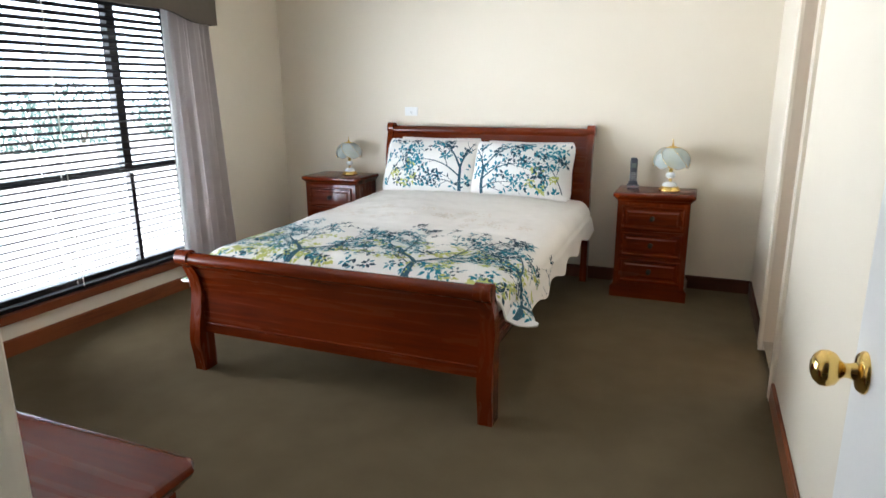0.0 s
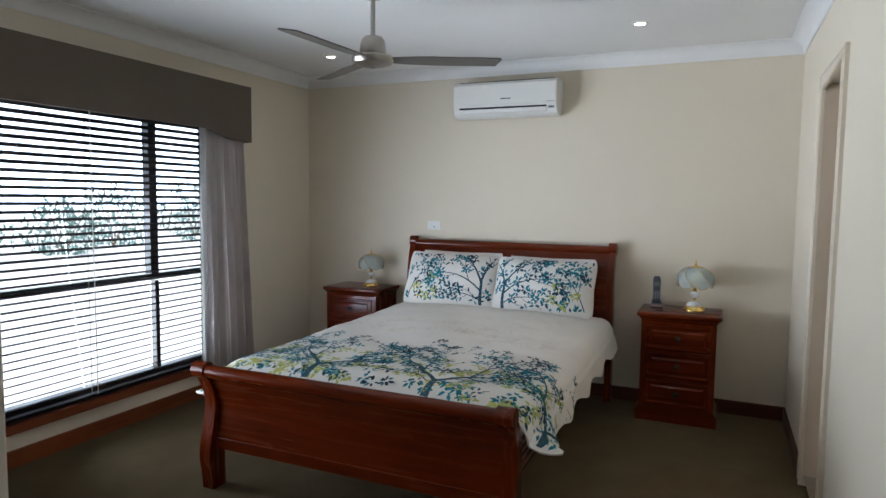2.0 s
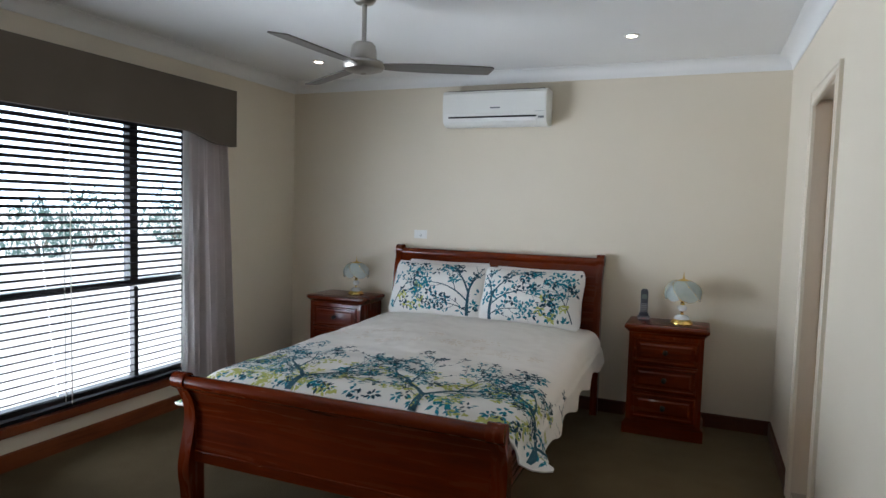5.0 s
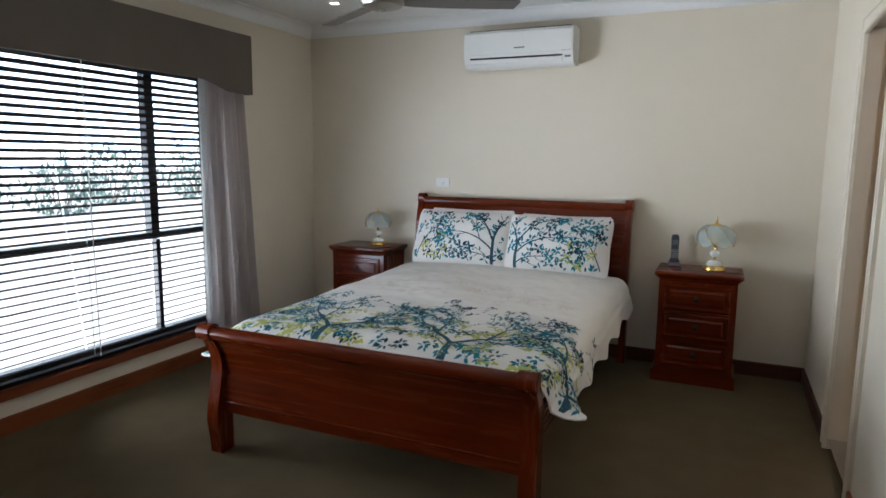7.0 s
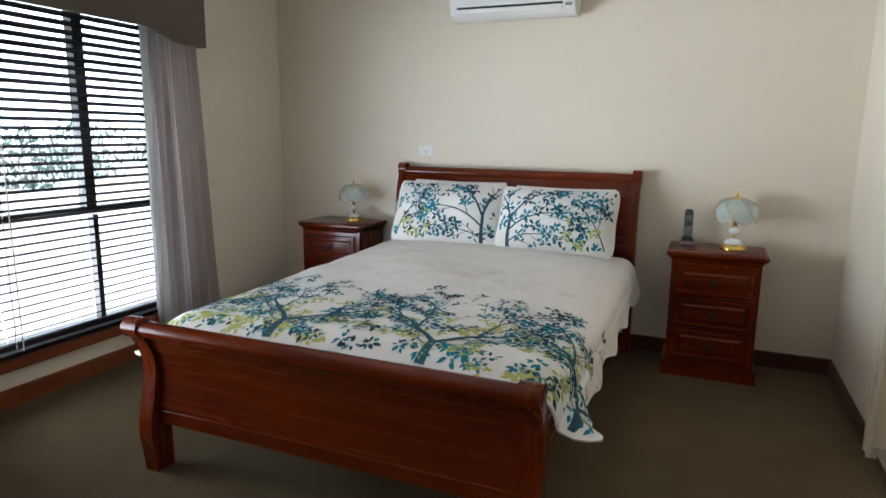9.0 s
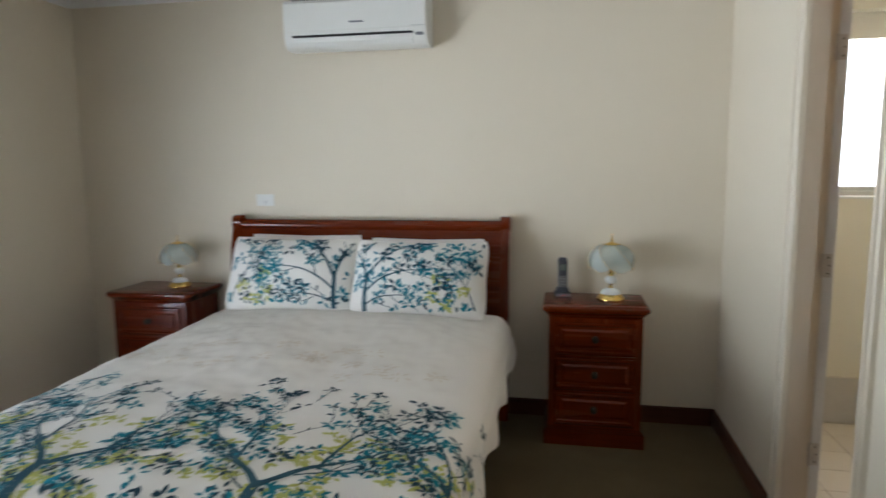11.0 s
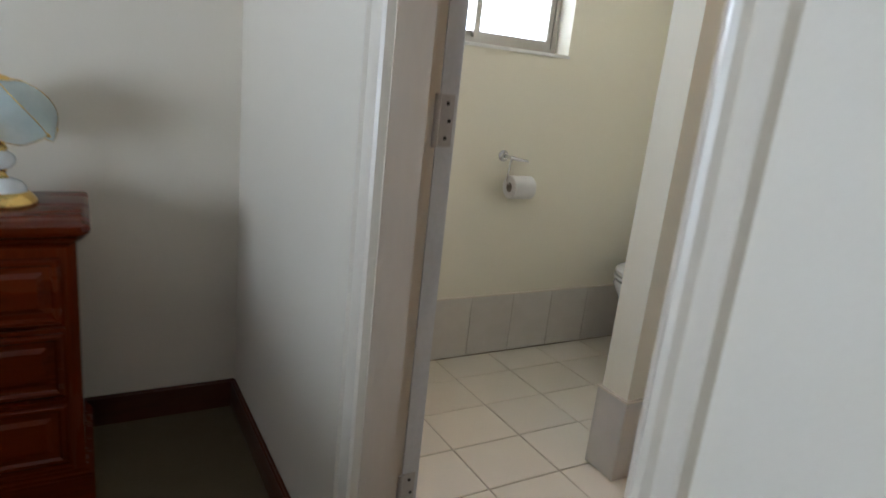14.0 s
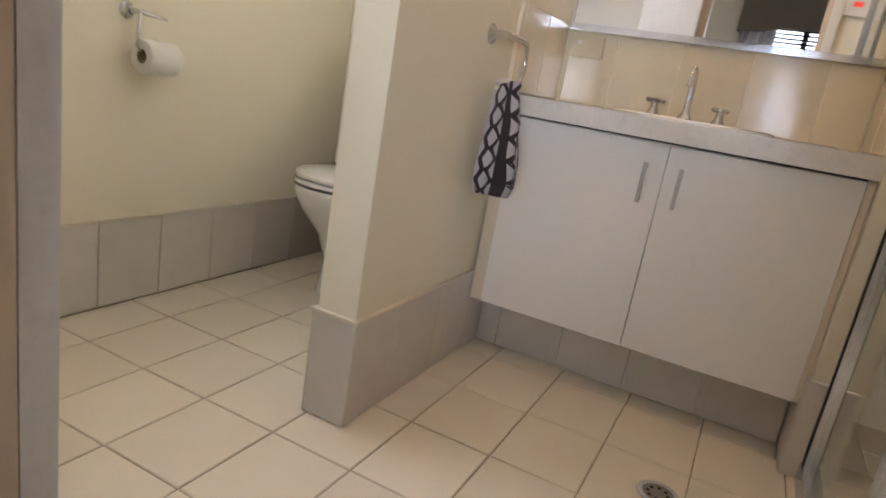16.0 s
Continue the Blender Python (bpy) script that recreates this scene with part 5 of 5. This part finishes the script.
mir = thing("wall_mirror", (XB, 0, 0), "large frameless mirror on a bright metal channel", "mirror")
part("glass", boxes((-0.014, -0.009, 3.40, 4.296, 1.078, 2.05)), M_MIRROR, mir)
part("backing", boxes((-0.0088, -0.001, 3.402, 4.294, 1.080, 2.048)), M_DARKSLOT, mir)
part("channel", boxes((-0.022, -0.001, 3.392, 4.300, 1.056, 1.0775), r=0.002), M_CHROME, mir, "bright metal mirror channel")
part("edge_strip", boxes((-0.016, -0.001, 4.2965, 4.301, 1.078, 2.05)), M_CHROME, mir)

bs = thing("shaver_point", (XB - 0.012, 4.235, 1.005), "cream power point on the splashback tiles", "power point")
part("plate", boxes((-0.008, 0, -0.055, 0.055, -0.034, 0.034), r=0.003), surface("cream_plastic", (0.66, 0.60, 0.44), rough=0.4, bump=0.02), bs)
part("switch", boxes((-0.011, -0.008, 0.018, 0.03, 0.006, 0.02), r=0.001), M_WHITEPLASTIC, bs)

th = thing("wall_thermostat", (XR2 + 0.004, 3.395, 1.53), "small white wall timer with red digits", "thermostat")
part("case", boxes((0, 0.022, -0.055, 0.055, -0.045, 0.045), r=0.005), M_WHITEPLASTIC, th)
part("display", boxes((0.0222, 0.0232, -0.022, 0.022, 0.002, 0.026)), surface("red_digits", (0.3, 0.02, 0.02), bump=0, glow=(1.0, 0.08, 0.05, 0.4)), th, "red lit display")

# toilet roll holder
rh = thing("toilet_roll_holder", (1.797, YB2, 0.862), "chrome toilet roll holder with a part used roll", "toilet roll")
bm = lathe([(0.0001, 0), (0.022, 0), (0.022, 0.005), (0.014, 0.012), (0.012, 0.022), (0.0001, 0.022)], 24)
bmesh.ops.transform(bm, matrix=pose(0, 0, 0, 90), verts=bm.verts)
part("rose", bm, M_CHROME, rh, smooth=40)
bm = bmesh.new()
tube(bm, [(0, -0.018, 0), (0.0, -0.058, 0), (0.02, -0.066, -0.003), (0.075, -0.066, -0.010)], [0.008, 0.007, 0.007, 0.004], 12)
tube(bm, [(0, -0.058, 0), (-0.008, -0.062, -0.04), (-0.012, -0.064, -0.085), (-0.004, -0.064, -0.098), (0.11, -0.064, -0.098)], 0.004, 10)
part("arm", bm, M_CHROME, rh, smooth=50)
M_PAPER = surface("white_tissue", (0.80, 0.77, 0.72), rough=0.95, fine=300, bump=0.4)
bm = bmesh.new()
prof = [(0.019, 0), (0.042, 0.0), (0.045, 0.003), (0.045, 0.097), (0.042, 0.100), (0.019, 0.100), (0.019, 0)]
rings(bm, [[(z, r * math.cos(2 * math.pi * i / 36), r * math.sin(2 * math.pi * i / 36)) for i in range(36)] for r, z in prof], cap=False)
roll = part("paper_roll", bm, M_PAPER, rh, "white paper roll", smooth=40)
roll.location = (0.0, -0.066, -0.112)
bm = bmesh.new()
rings(bm, [[(z, r * math.cos(2 * math.pi * i / 24), r * math.sin(2 * math.pi * i / 24)) for i in range(24)] for r, z in ((0.0188, 0.001), (0.0188, 0.099), (0.0172, 0.099), (0.0172, 0.001), (0.0188, 0.001))], cap=False)
part("core", bm, surface("grey_card", (0.30, 0.25, 0.19), rough=0.9), roll, smooth=40)

# toilet
wc = thing("toilet", (0.055, 4.84, ZT), "white ceramic toilet with closed lid beside the wall", "toilet")


def oval(cx, rx, ry, z, n=32, sq=2.4):
    return [(cx + rx * math.copysign(abs(math.cos(a)) ** (2 / sq), math.cos(a)), ry * math.copysign(abs(math.sin(a)) ** (2 / sq), math.sin(a)), z) for a in (2 * math.pi * k / n for k in range(n))]


bm = bmesh.new()
rings(bm, [oval(2.48, 0.20, 0.115, 0.0), oval(2.48, 0.195, 0.11, 0.03), oval(2.485, 0.185, 0.10, 0.12), oval(2.47, 0.21, 0.125, 0.22), oval(2.43, 0.25, 0.165, 0.31), oval(2.41, 0.265, 0.180, 0.375), oval(2.41, 0.262, 0.178, 0.392)])
part("pan", bm, M_CERAMIC, wc, smooth=50)
for z, h, g, nm in ((0.400, 0.016, 0.0, "seat"), (0.420, 0.020, -0.002, "lid")):
    bm = bmesh.new()
    rings(bm, [oval(2.405, 0.258 + g, 0.178 + g, z), oval(2.405, 0.262 + g, 0.182 + g, z + h * 0.3), oval(2.405, 0.260 + g, 0.180 + g, z + h * 0.75), oval(2.405, 0.245 + g, 0.168 + g, z + h)])
    part(nm, bm, M_CERAMIC, wc, smooth=50)
part("cistern", bevel(boxes((2.58, XB - 0.058, -0.19, 0.19, 0.43, 0.80)), 0.03, 4), M_CERAMIC, wc, smooth=40)
part("cistern_lid", bevel(boxes((2.57, XB - 0.058, -0.198, 0.198, 0.802, 0.835)), 0.012, 3), M_CERAMIC, wc, smooth=40)
bm = lathe([(0.0001, 0.835), (0.03, 0.835), (0.03, 0.842), (0.0001, 0.843)], 24)
bmesh.ops.transform(bm, matrix=Matrix.Translation((2.655, 0, 0)), verts=bm.verts)
part("flush_button", bm, M_CHROME, wc)
part("floor_bracket", boxes((2.285, 2.30, -0.055, -0.035, 0.0, 0.012)), M_DARKSLOT, wc)

# towel holder and hand towel
th = thing("towel_hook", (2.162, 4.311, 0.955), "chrome swing arm towel holder on the stub wall", "towel holder")
bm = lathe([(0.0001, 0), (0.026, 0), (0.026, 0.004), (0.018, 0.010), (0.012, 0.014), (0.011, 0.05), (0.0001, 0.05)], 28)
bmesh.ops.transform(bm, matrix=pose(0, 0, 0, 90), verts=bm.verts)
part("rose", bm, M_CHROME, th, smooth=40)
bm = bmesh.new()
tube(bm, [(0, -0.03, 0), (0.0, -0.045, 0), (0.02, -0.052, 0), (0.085, -0.054, 0.0), (0.115, -0.054, -0.004), (0.13, -0.054, -0.02), (0.133, -0.054, -0.06), (0.126, -0.054, -0.095), (0.105, -0.054, -0.118), (0.06, -0.054, -0.128), (-0.03, -0.054, -0.128)], [0.011, 0.011, 0.010, 0.009, 0.008, 0.007, 0.006, 0.006, 0.006, 0.006, 0.006], 14)
part("ring_arm", bm, M_CHROME, th, smooth=50)

M_TW = surface("pale_grey_terry", (0.52, 0.49, 0.51), (0.40, 0.38, 0.41), rough=0.95, fine=380, bump=0.8, depth=0.003, spec=0.1, sheen=0.3)
M_TB = surface("dark_brown_terry", (0.045, 0.035, 0.04), (0.03, 0.024, 0.028), rough=0.95, fine=380, bump=0.8, depth=0.003, spec=0.1, sheen=0.2)
M_TM = surface("mid_taupe_terry", (0.17, 0.135, 0.14), rough=0.95, fine=380, bump=0.8, depth=0.003, spec=0.1, sheen=0.2)
TWX, TWZ = 2.175, 0.835
tow = thing("hand_towel", (TWX, 4.256, TWZ), "folded hand towel with dark zigzag pattern, hanging", "towel")


def towel_at(s, q):
    """s across from -1 to 1 (front), q down from 0 to 1."""
    half = 0.036 + 0.044 * min(q * 1.35, 1) - 0.012 * max(0.0, q - 0.9) / 0.1
    dep = 0.036 + 0.032 * min(q * 1.35, 1) - 0.010 * max(0.0, q - 0.9) / 0.1
    a = s * math.pi / 2
    fold = 1 + 0.20 * math.cos(s * 9 + 0.6 + 1.5 * q) + 0.14 * noise.noise((s * 3, q * 4, 2.0))
    return Vector((half * math.sin(a) * (0.9 + 0.1 * fold) - 0.004 * q, -dep * math.cos(a) * fold, 0.016 * math.cos(a) * (1 - q) - q * 0.285 - 0.008 * math.sin(a) * q))


bm = bmesh.new()
loops = []
for j in range(25):
    q = j / 24
    front = [towel_at(-1 + 2 * i / 28, q) for i in range(29)]
    back = [Vector((p.x, 0.008 - 0.010 * math.cos(i * 0.5) * 0.4, p.z)) for i, p in enumerate(front)][::-1]
    loops.append(front + back[1:-1])
rings(bm, loops)
part("body", bm, M_TW, tow, smooth=60)


def towel_patch(nm, pts, m, lift=0.0016):
    bm = bmesh.new()
    for quad in pts:
        bm.faces.new([bm.verts.new(towel_at(s, q) + Vector((math.sin(s * math.pi / 2), -math.cos(s * math.pi / 2) - 0.15, 0)) * lift * 1.3) for s, q in quad])
    ob = part(nm, bm, m, tow)
    return tagged(ob, kind="stuff")


def strip(s_of, w, q0=0.0, q1=1.0, n=60):
    return [[(s_of(q0 + (q1 - q0) * k / n) - w, q0 + (q1 - q0) * k / n), (s_of(q0 + (q1 - q0) * k / n) + w, q0 + (q1 - q0) * k / n), (s_of(q0 + (q1 - q0) * (k + 1) / n) + w, q0 + (q1 - q0) * (k + 1) / n), (s_of(q0 + (q1 - q0) * (k + 1) / n) - w, q0 + (q1 - q0) * (k + 1) / n)] for k in range(n)]


zig = lambda c, a: (lambda q: c + a * (abs(((q * 5.2) % 1) - 0.5) * 4 - 1))
towel_patch("dark_stripe", strip(lambda q: -0.42, 0.10), M_TB)
towel_patch("dark_stripe", strip(lambda q: 0.15, 0.07), M_TB)
towel_patch("taupe_stripe", strip(lambda q: 0.33, 0.15), M_TM)
towel_patch("zigzag_stripe", strip(zig(-0.16, 0.14), 0.075), M_TB, 0.002)
towel_patch("zigzag_stripe", strip(zig(-0.68, -0.13), 0.075), M_TB, 0.002)
towel_patch("zigzag_stripe", strip(zig(-0.93, 0.05), 0.05), M_TB, 0.0022)
towel_patch("zigzag_stripe", strip(zig(0.60, 0.12), 0.12), M_TB, 0.002)
towel_patch("hem", strip(lambda q: 0.0, 0.97, 0.93, 1.0, 3), M_TB, 0.0026)

# shower screen, only its near post and glass show
shw = thing("shower_screen", (0, 0, ZT), "clear glass shower screen in a bright metal frame", "shower screen")
M_BRIGHT = surface("bright_anodised_aluminium", (0.70, 0.71, 0.73), (0.62, 0.63, 0.66), rough=0.25, metal=0.8, scale=6, fine=150, stretch=(1, 1, 0.2), bump=0.03)
SY = 3.325
part("wall_channel", boxes((2.262, 2.2745, SY - 0.016, SY + 0.016, 0.05, 1.90), r=0.002), M_BRIGHT, shw)
part("seal", boxes((2.2625, 2.274, SY + 0.0165, SY + 0.0205, 0.05, 1.90)), M_DARKSLOT, shw, "black rubber seal")
part("post", boxes((1.665, 1.70, SY - 0.02, SY + 0.02, 0.05, 1.90), r=0.003), M_BRIGHT, shw)
part("post", boxes((XR2 + 0.004, XR2 + 0.034, SY - 0.02, SY + 0.02, 0.05, 1.90), r=0.003), M_BRIGHT, shw)
part("sill_rail", boxes((XR2 + 0.004, 2.284, SY - 0.024, SY + 0.024, 0.0, 0.0495), r=0.004), M_BRIGHT, shw)
part("head_rail", boxes((XR2 + 0.004, 2.284, SY - 0.02, SY + 0.02, 1.9005, 1.935), r=0.003), M_BRIGHT, shw)
for a, b in ((1.70, 2.262), (XR2 + 0.034, 1.665)):
    g = part("pane", boxes((a, b, SY - 0.003, SY + 0.003, 0.05, 1.90)), M_GLASS, shw)
    g.visible_shadow = False

drain = thing("floor_drain", (1.962, 3.633, ZT), "round chrome floor waste grate", "drain")
part("rim", lathe([(0.034, 0.0), (0.034, 0.003), (0.046, 0.003), (0.047, 0.0)], 32, cap=False), M_CHROME, drain, smooth=40)
bm = lathe([(0.0001, 0.0005), (0.034, 0.0005), (0.034, 0.0015), (0.0001, 0.0015)], 28)
part("grate", bm, M_NICKEL, drain)
for k in range(8):
    a = k * math.pi / 4
    part("slot", boxes((0.022 * math.cos(a) - 0.004, 0.022 * math.cos(a) + 0.004, 0.022 * math.sin(a) - 0.004, 0.022 * math.sin(a) + 0.004, 0.0016, 0.0019)), M_DARKSLOT, drain)

# warm ceiling light over the vanity
cl = thing("bathroom_ceiling_light", (1.80, 3.85, ZC - 0.03), "round opal bathroom ceiling light, switched on", "ceiling light")
part("base", lathe([(0.0001, 0), (0.14, 0), (0.14, -0.02), (0.0001, -0.02)], 36), M_WHITEPLASTIC, cl, smooth=40)
part("diffuser", lathe([(0.13, -0.02), (0.13, -0.04), (0.10, -0.065), (0.05, -0.078), (0.0001, -0.08)], 36), surface("lit_opal_glass", (0.9, 0.85, 0.75), rough=0.3, bump=0, glow=(1.0, 0.66, 0.37, 14.5)), cl, smooth=40)

# ---------------------------------------------------------------- bathroom tiles, one by one
M_TILE = surface("cream_floor_tile", (0.72, 0.65, 0.53), (0.69, 0.62, 0.50), rough=0.3, scale=5, fine=90, bump=0.05, depth=0.0008, random=0.04, rough_var=0.04)
M_WTILE = surface("grey_beige_wall_tile", (0.62, 0.575, 0.51), (0.57, 0.525, 0.46), rough=0.3, scale=4, fine=50, stretch=(3, 3, 0.6), bump=0.06, depth=0.001, random=0.04)
M_STILE = surface("glossy_cream_splash_tile", (0.72, 0.65, 0.50), (0.68, 0.61, 0.46), rough=0.07, scale=3, fine=40, stretch=(3, 3, 0.6), bump=0.04, depth=0.001, random=0.03, coat=0.3)
floor_t = thing("floor_bath", (0, 0, 0), "cream ceramic floor tiles with brown grout", "", kind="structure")
TX, TY, PX_, PY_ = 1.334, 4.199, 0.2527, 0.2075


def slab_tile(name, w, d, h, m, r=0.002):
    bm = boxes((-w / 2, w / 2, -d / 2, d / 2, -h, 0))
    es = [e for e in bm.edges if all(v.co.z > -1e-6 for v in e.verts)]
    bmesh.ops.bevel(bm, geom=es, offset=r, segments=1, affect="EDGES")
    return mesh(name, bm, m)


_cache = {}


def tile(parent, name, cx, cy, cz, w, d, m, rot=(0, 0, 0), h=0.009, jit=0.0006):
    key = (name, round(w, 3), round(d, 3), m.name)
    if key not in _cache:
        _cache[key] = slab_tile(name, w, d, h, m)
    ob = new(name, _cache[key])
    ob.parent = parent
    ob.matrix_basis = pose(cx, cy, cz, *rot) @ Matrix.Translation((0, 0, random.uniform(-jit, 0)))
    return ob


G = 0.0038
solid = [(1.708, XB, 4.311, 4.413), (2.43, XB, 3.38, 4.311), (2.285, XB, 3.285, 3.38)]
for i in range(-3, 7):
    for j in range(-10, 6):
        x0, x1 = TX + i * PX_ + G / 2, TX + (i + 1) * PX_ - G / 2
        y0, y1 = TY + j * PY_ + G / 2, TY + (j + 1) * PY_ - G / 2
        x0, x1, y0, y1 = max(x0, XR2 + 0.006), min(x1, XB - 0.001), max(y0, YS + 0.002), min(y1, YB2 - 0.012)
        if x1 - x0 < 0.02 or y1 - y0 < 0.02:
            continue
        for a, b, c, d in solid:          # cut round walls and kickboard
            if x0 >= a - 0.001 and x1 <= b + 0.001 and y0 >= c - 0.001 and y1 <= d + 0.001:
                break
        else:
            tile(floor_t, "floor_tile", (x0 + x1) / 2, (y0 + y1) / 2, ZT, x1 - x0, y1 - y0, M_TILE)

SKH, SKW = 0.256, 0.2075
wall_t = thing("baseboard_bath", (0, 0, 0), "grey beige skirting tiles round the bathroom", "", kind="structure")


def skirt_run(a, b, fixed, axis, facing, first, m=M_WTILE, z0=ZT, h=SKH, parent=None, name="skirting_tile"):
    """Upright tiles along a wall from a to b; facing +1 or -1 along the other axis; first: where a joint falls."""
    edges = [a] + sorted(e for e in (first + k * SKW for k in range(-30, 31)) if a + 0.015 < e < b - 0.015) + [b]
    for p, q in zip(edges, edges[1:]):
        w, c = q - p - 0.0018, (p + q) / 2
        if axis == "x":
            tile(parent or wall_t, name, c, fixed, z0 + h / 2 + 0.001, w, h - 0.002, m, (90 if facing < 0 else -90, 0, 0))
        else:
            tile(parent or wall_t, name, fixed, c, z0 + h / 2 + 0.001, h - 0.002, w, m, (0, 90 if facing > 0 else -90, 0))


skirt_run(XR2 + 0.01, XB, YB2 - 0.0095, "x", -1, 1.729)
skirt_run(1.697, XB, 4.3015, "x", -1, 1.895)
skirt_run(1.697, XB, 4.4225, "x", 1, 1.86)
skirt_run(4.3025, 4.4215, 1.6985, "y", -1, 4.0)
skirt_run(2.2845, XB, 3.3895, "x", 1, 2.44)
skirt_run(3.276, 3.389, 2.2755, "y", -1, 3.1)
skirt_run(4.424, YB2 - 0.01, XB - 0.0095, "y", -1, 4.5)
skirt_run(DY1 + 0.05, YB2 - 0.01, XR2 + 0.0135, "y", 1, 4.3)
skirt_run(3.3905, 4.3, 2.4355, "y", -1, 3.608, h=0.172)
kick = built("trim_kick", boxes((2.446, 2.47, 3.391, 4.30, 0, ZT + 0.174)), M_LAMINATE, "vanity kickboard")
built("trim_tile_cap", boxes((1.695, 1.7078, 4.299, 4.4255, ZT + SKH, ZT + SKH + 0.006), (1.7078, XB, 4.2995, 4.3105, ZT + SKH, ZT + SKH + 0.005), (XR2 + 0.01, XB, YB2 - 0.0115, YB2 - 0.0005, ZT + SKH, ZT + SKH + 0.005), r=0.0015), M_TRIM, "cream tile edge trim")
splash = thing("trim_splashback", (0, 0, 0), "glossy cream splashback tiles behind the vanity", "", kind="structure")
skirt_run(3.382, 4.299, XB - 0.0025, "y", -1, 3.93, M_STILE, ZT + 0.7915, 0.236, splash, "splash_tile")
skirt_run(2.335, XB - 0.012, 4.3075, "x", -1, 2.58, M_STILE, ZT + 0.7915, 0.250, splash, "splash_tile")
skirt_run(2.33, XB - 0.012, 3.3835, "x", 1, 2.58, M_STILE, ZT + 0.7915, 0.250, splash, "splash_tile")
built("trim_splash_edge", boxes((2.326, 2.334, 4.302, 4.3108, ZT + 0.793, ZT + 1.046), r=0.002), M_TRIM, "cream splashback edge trim")
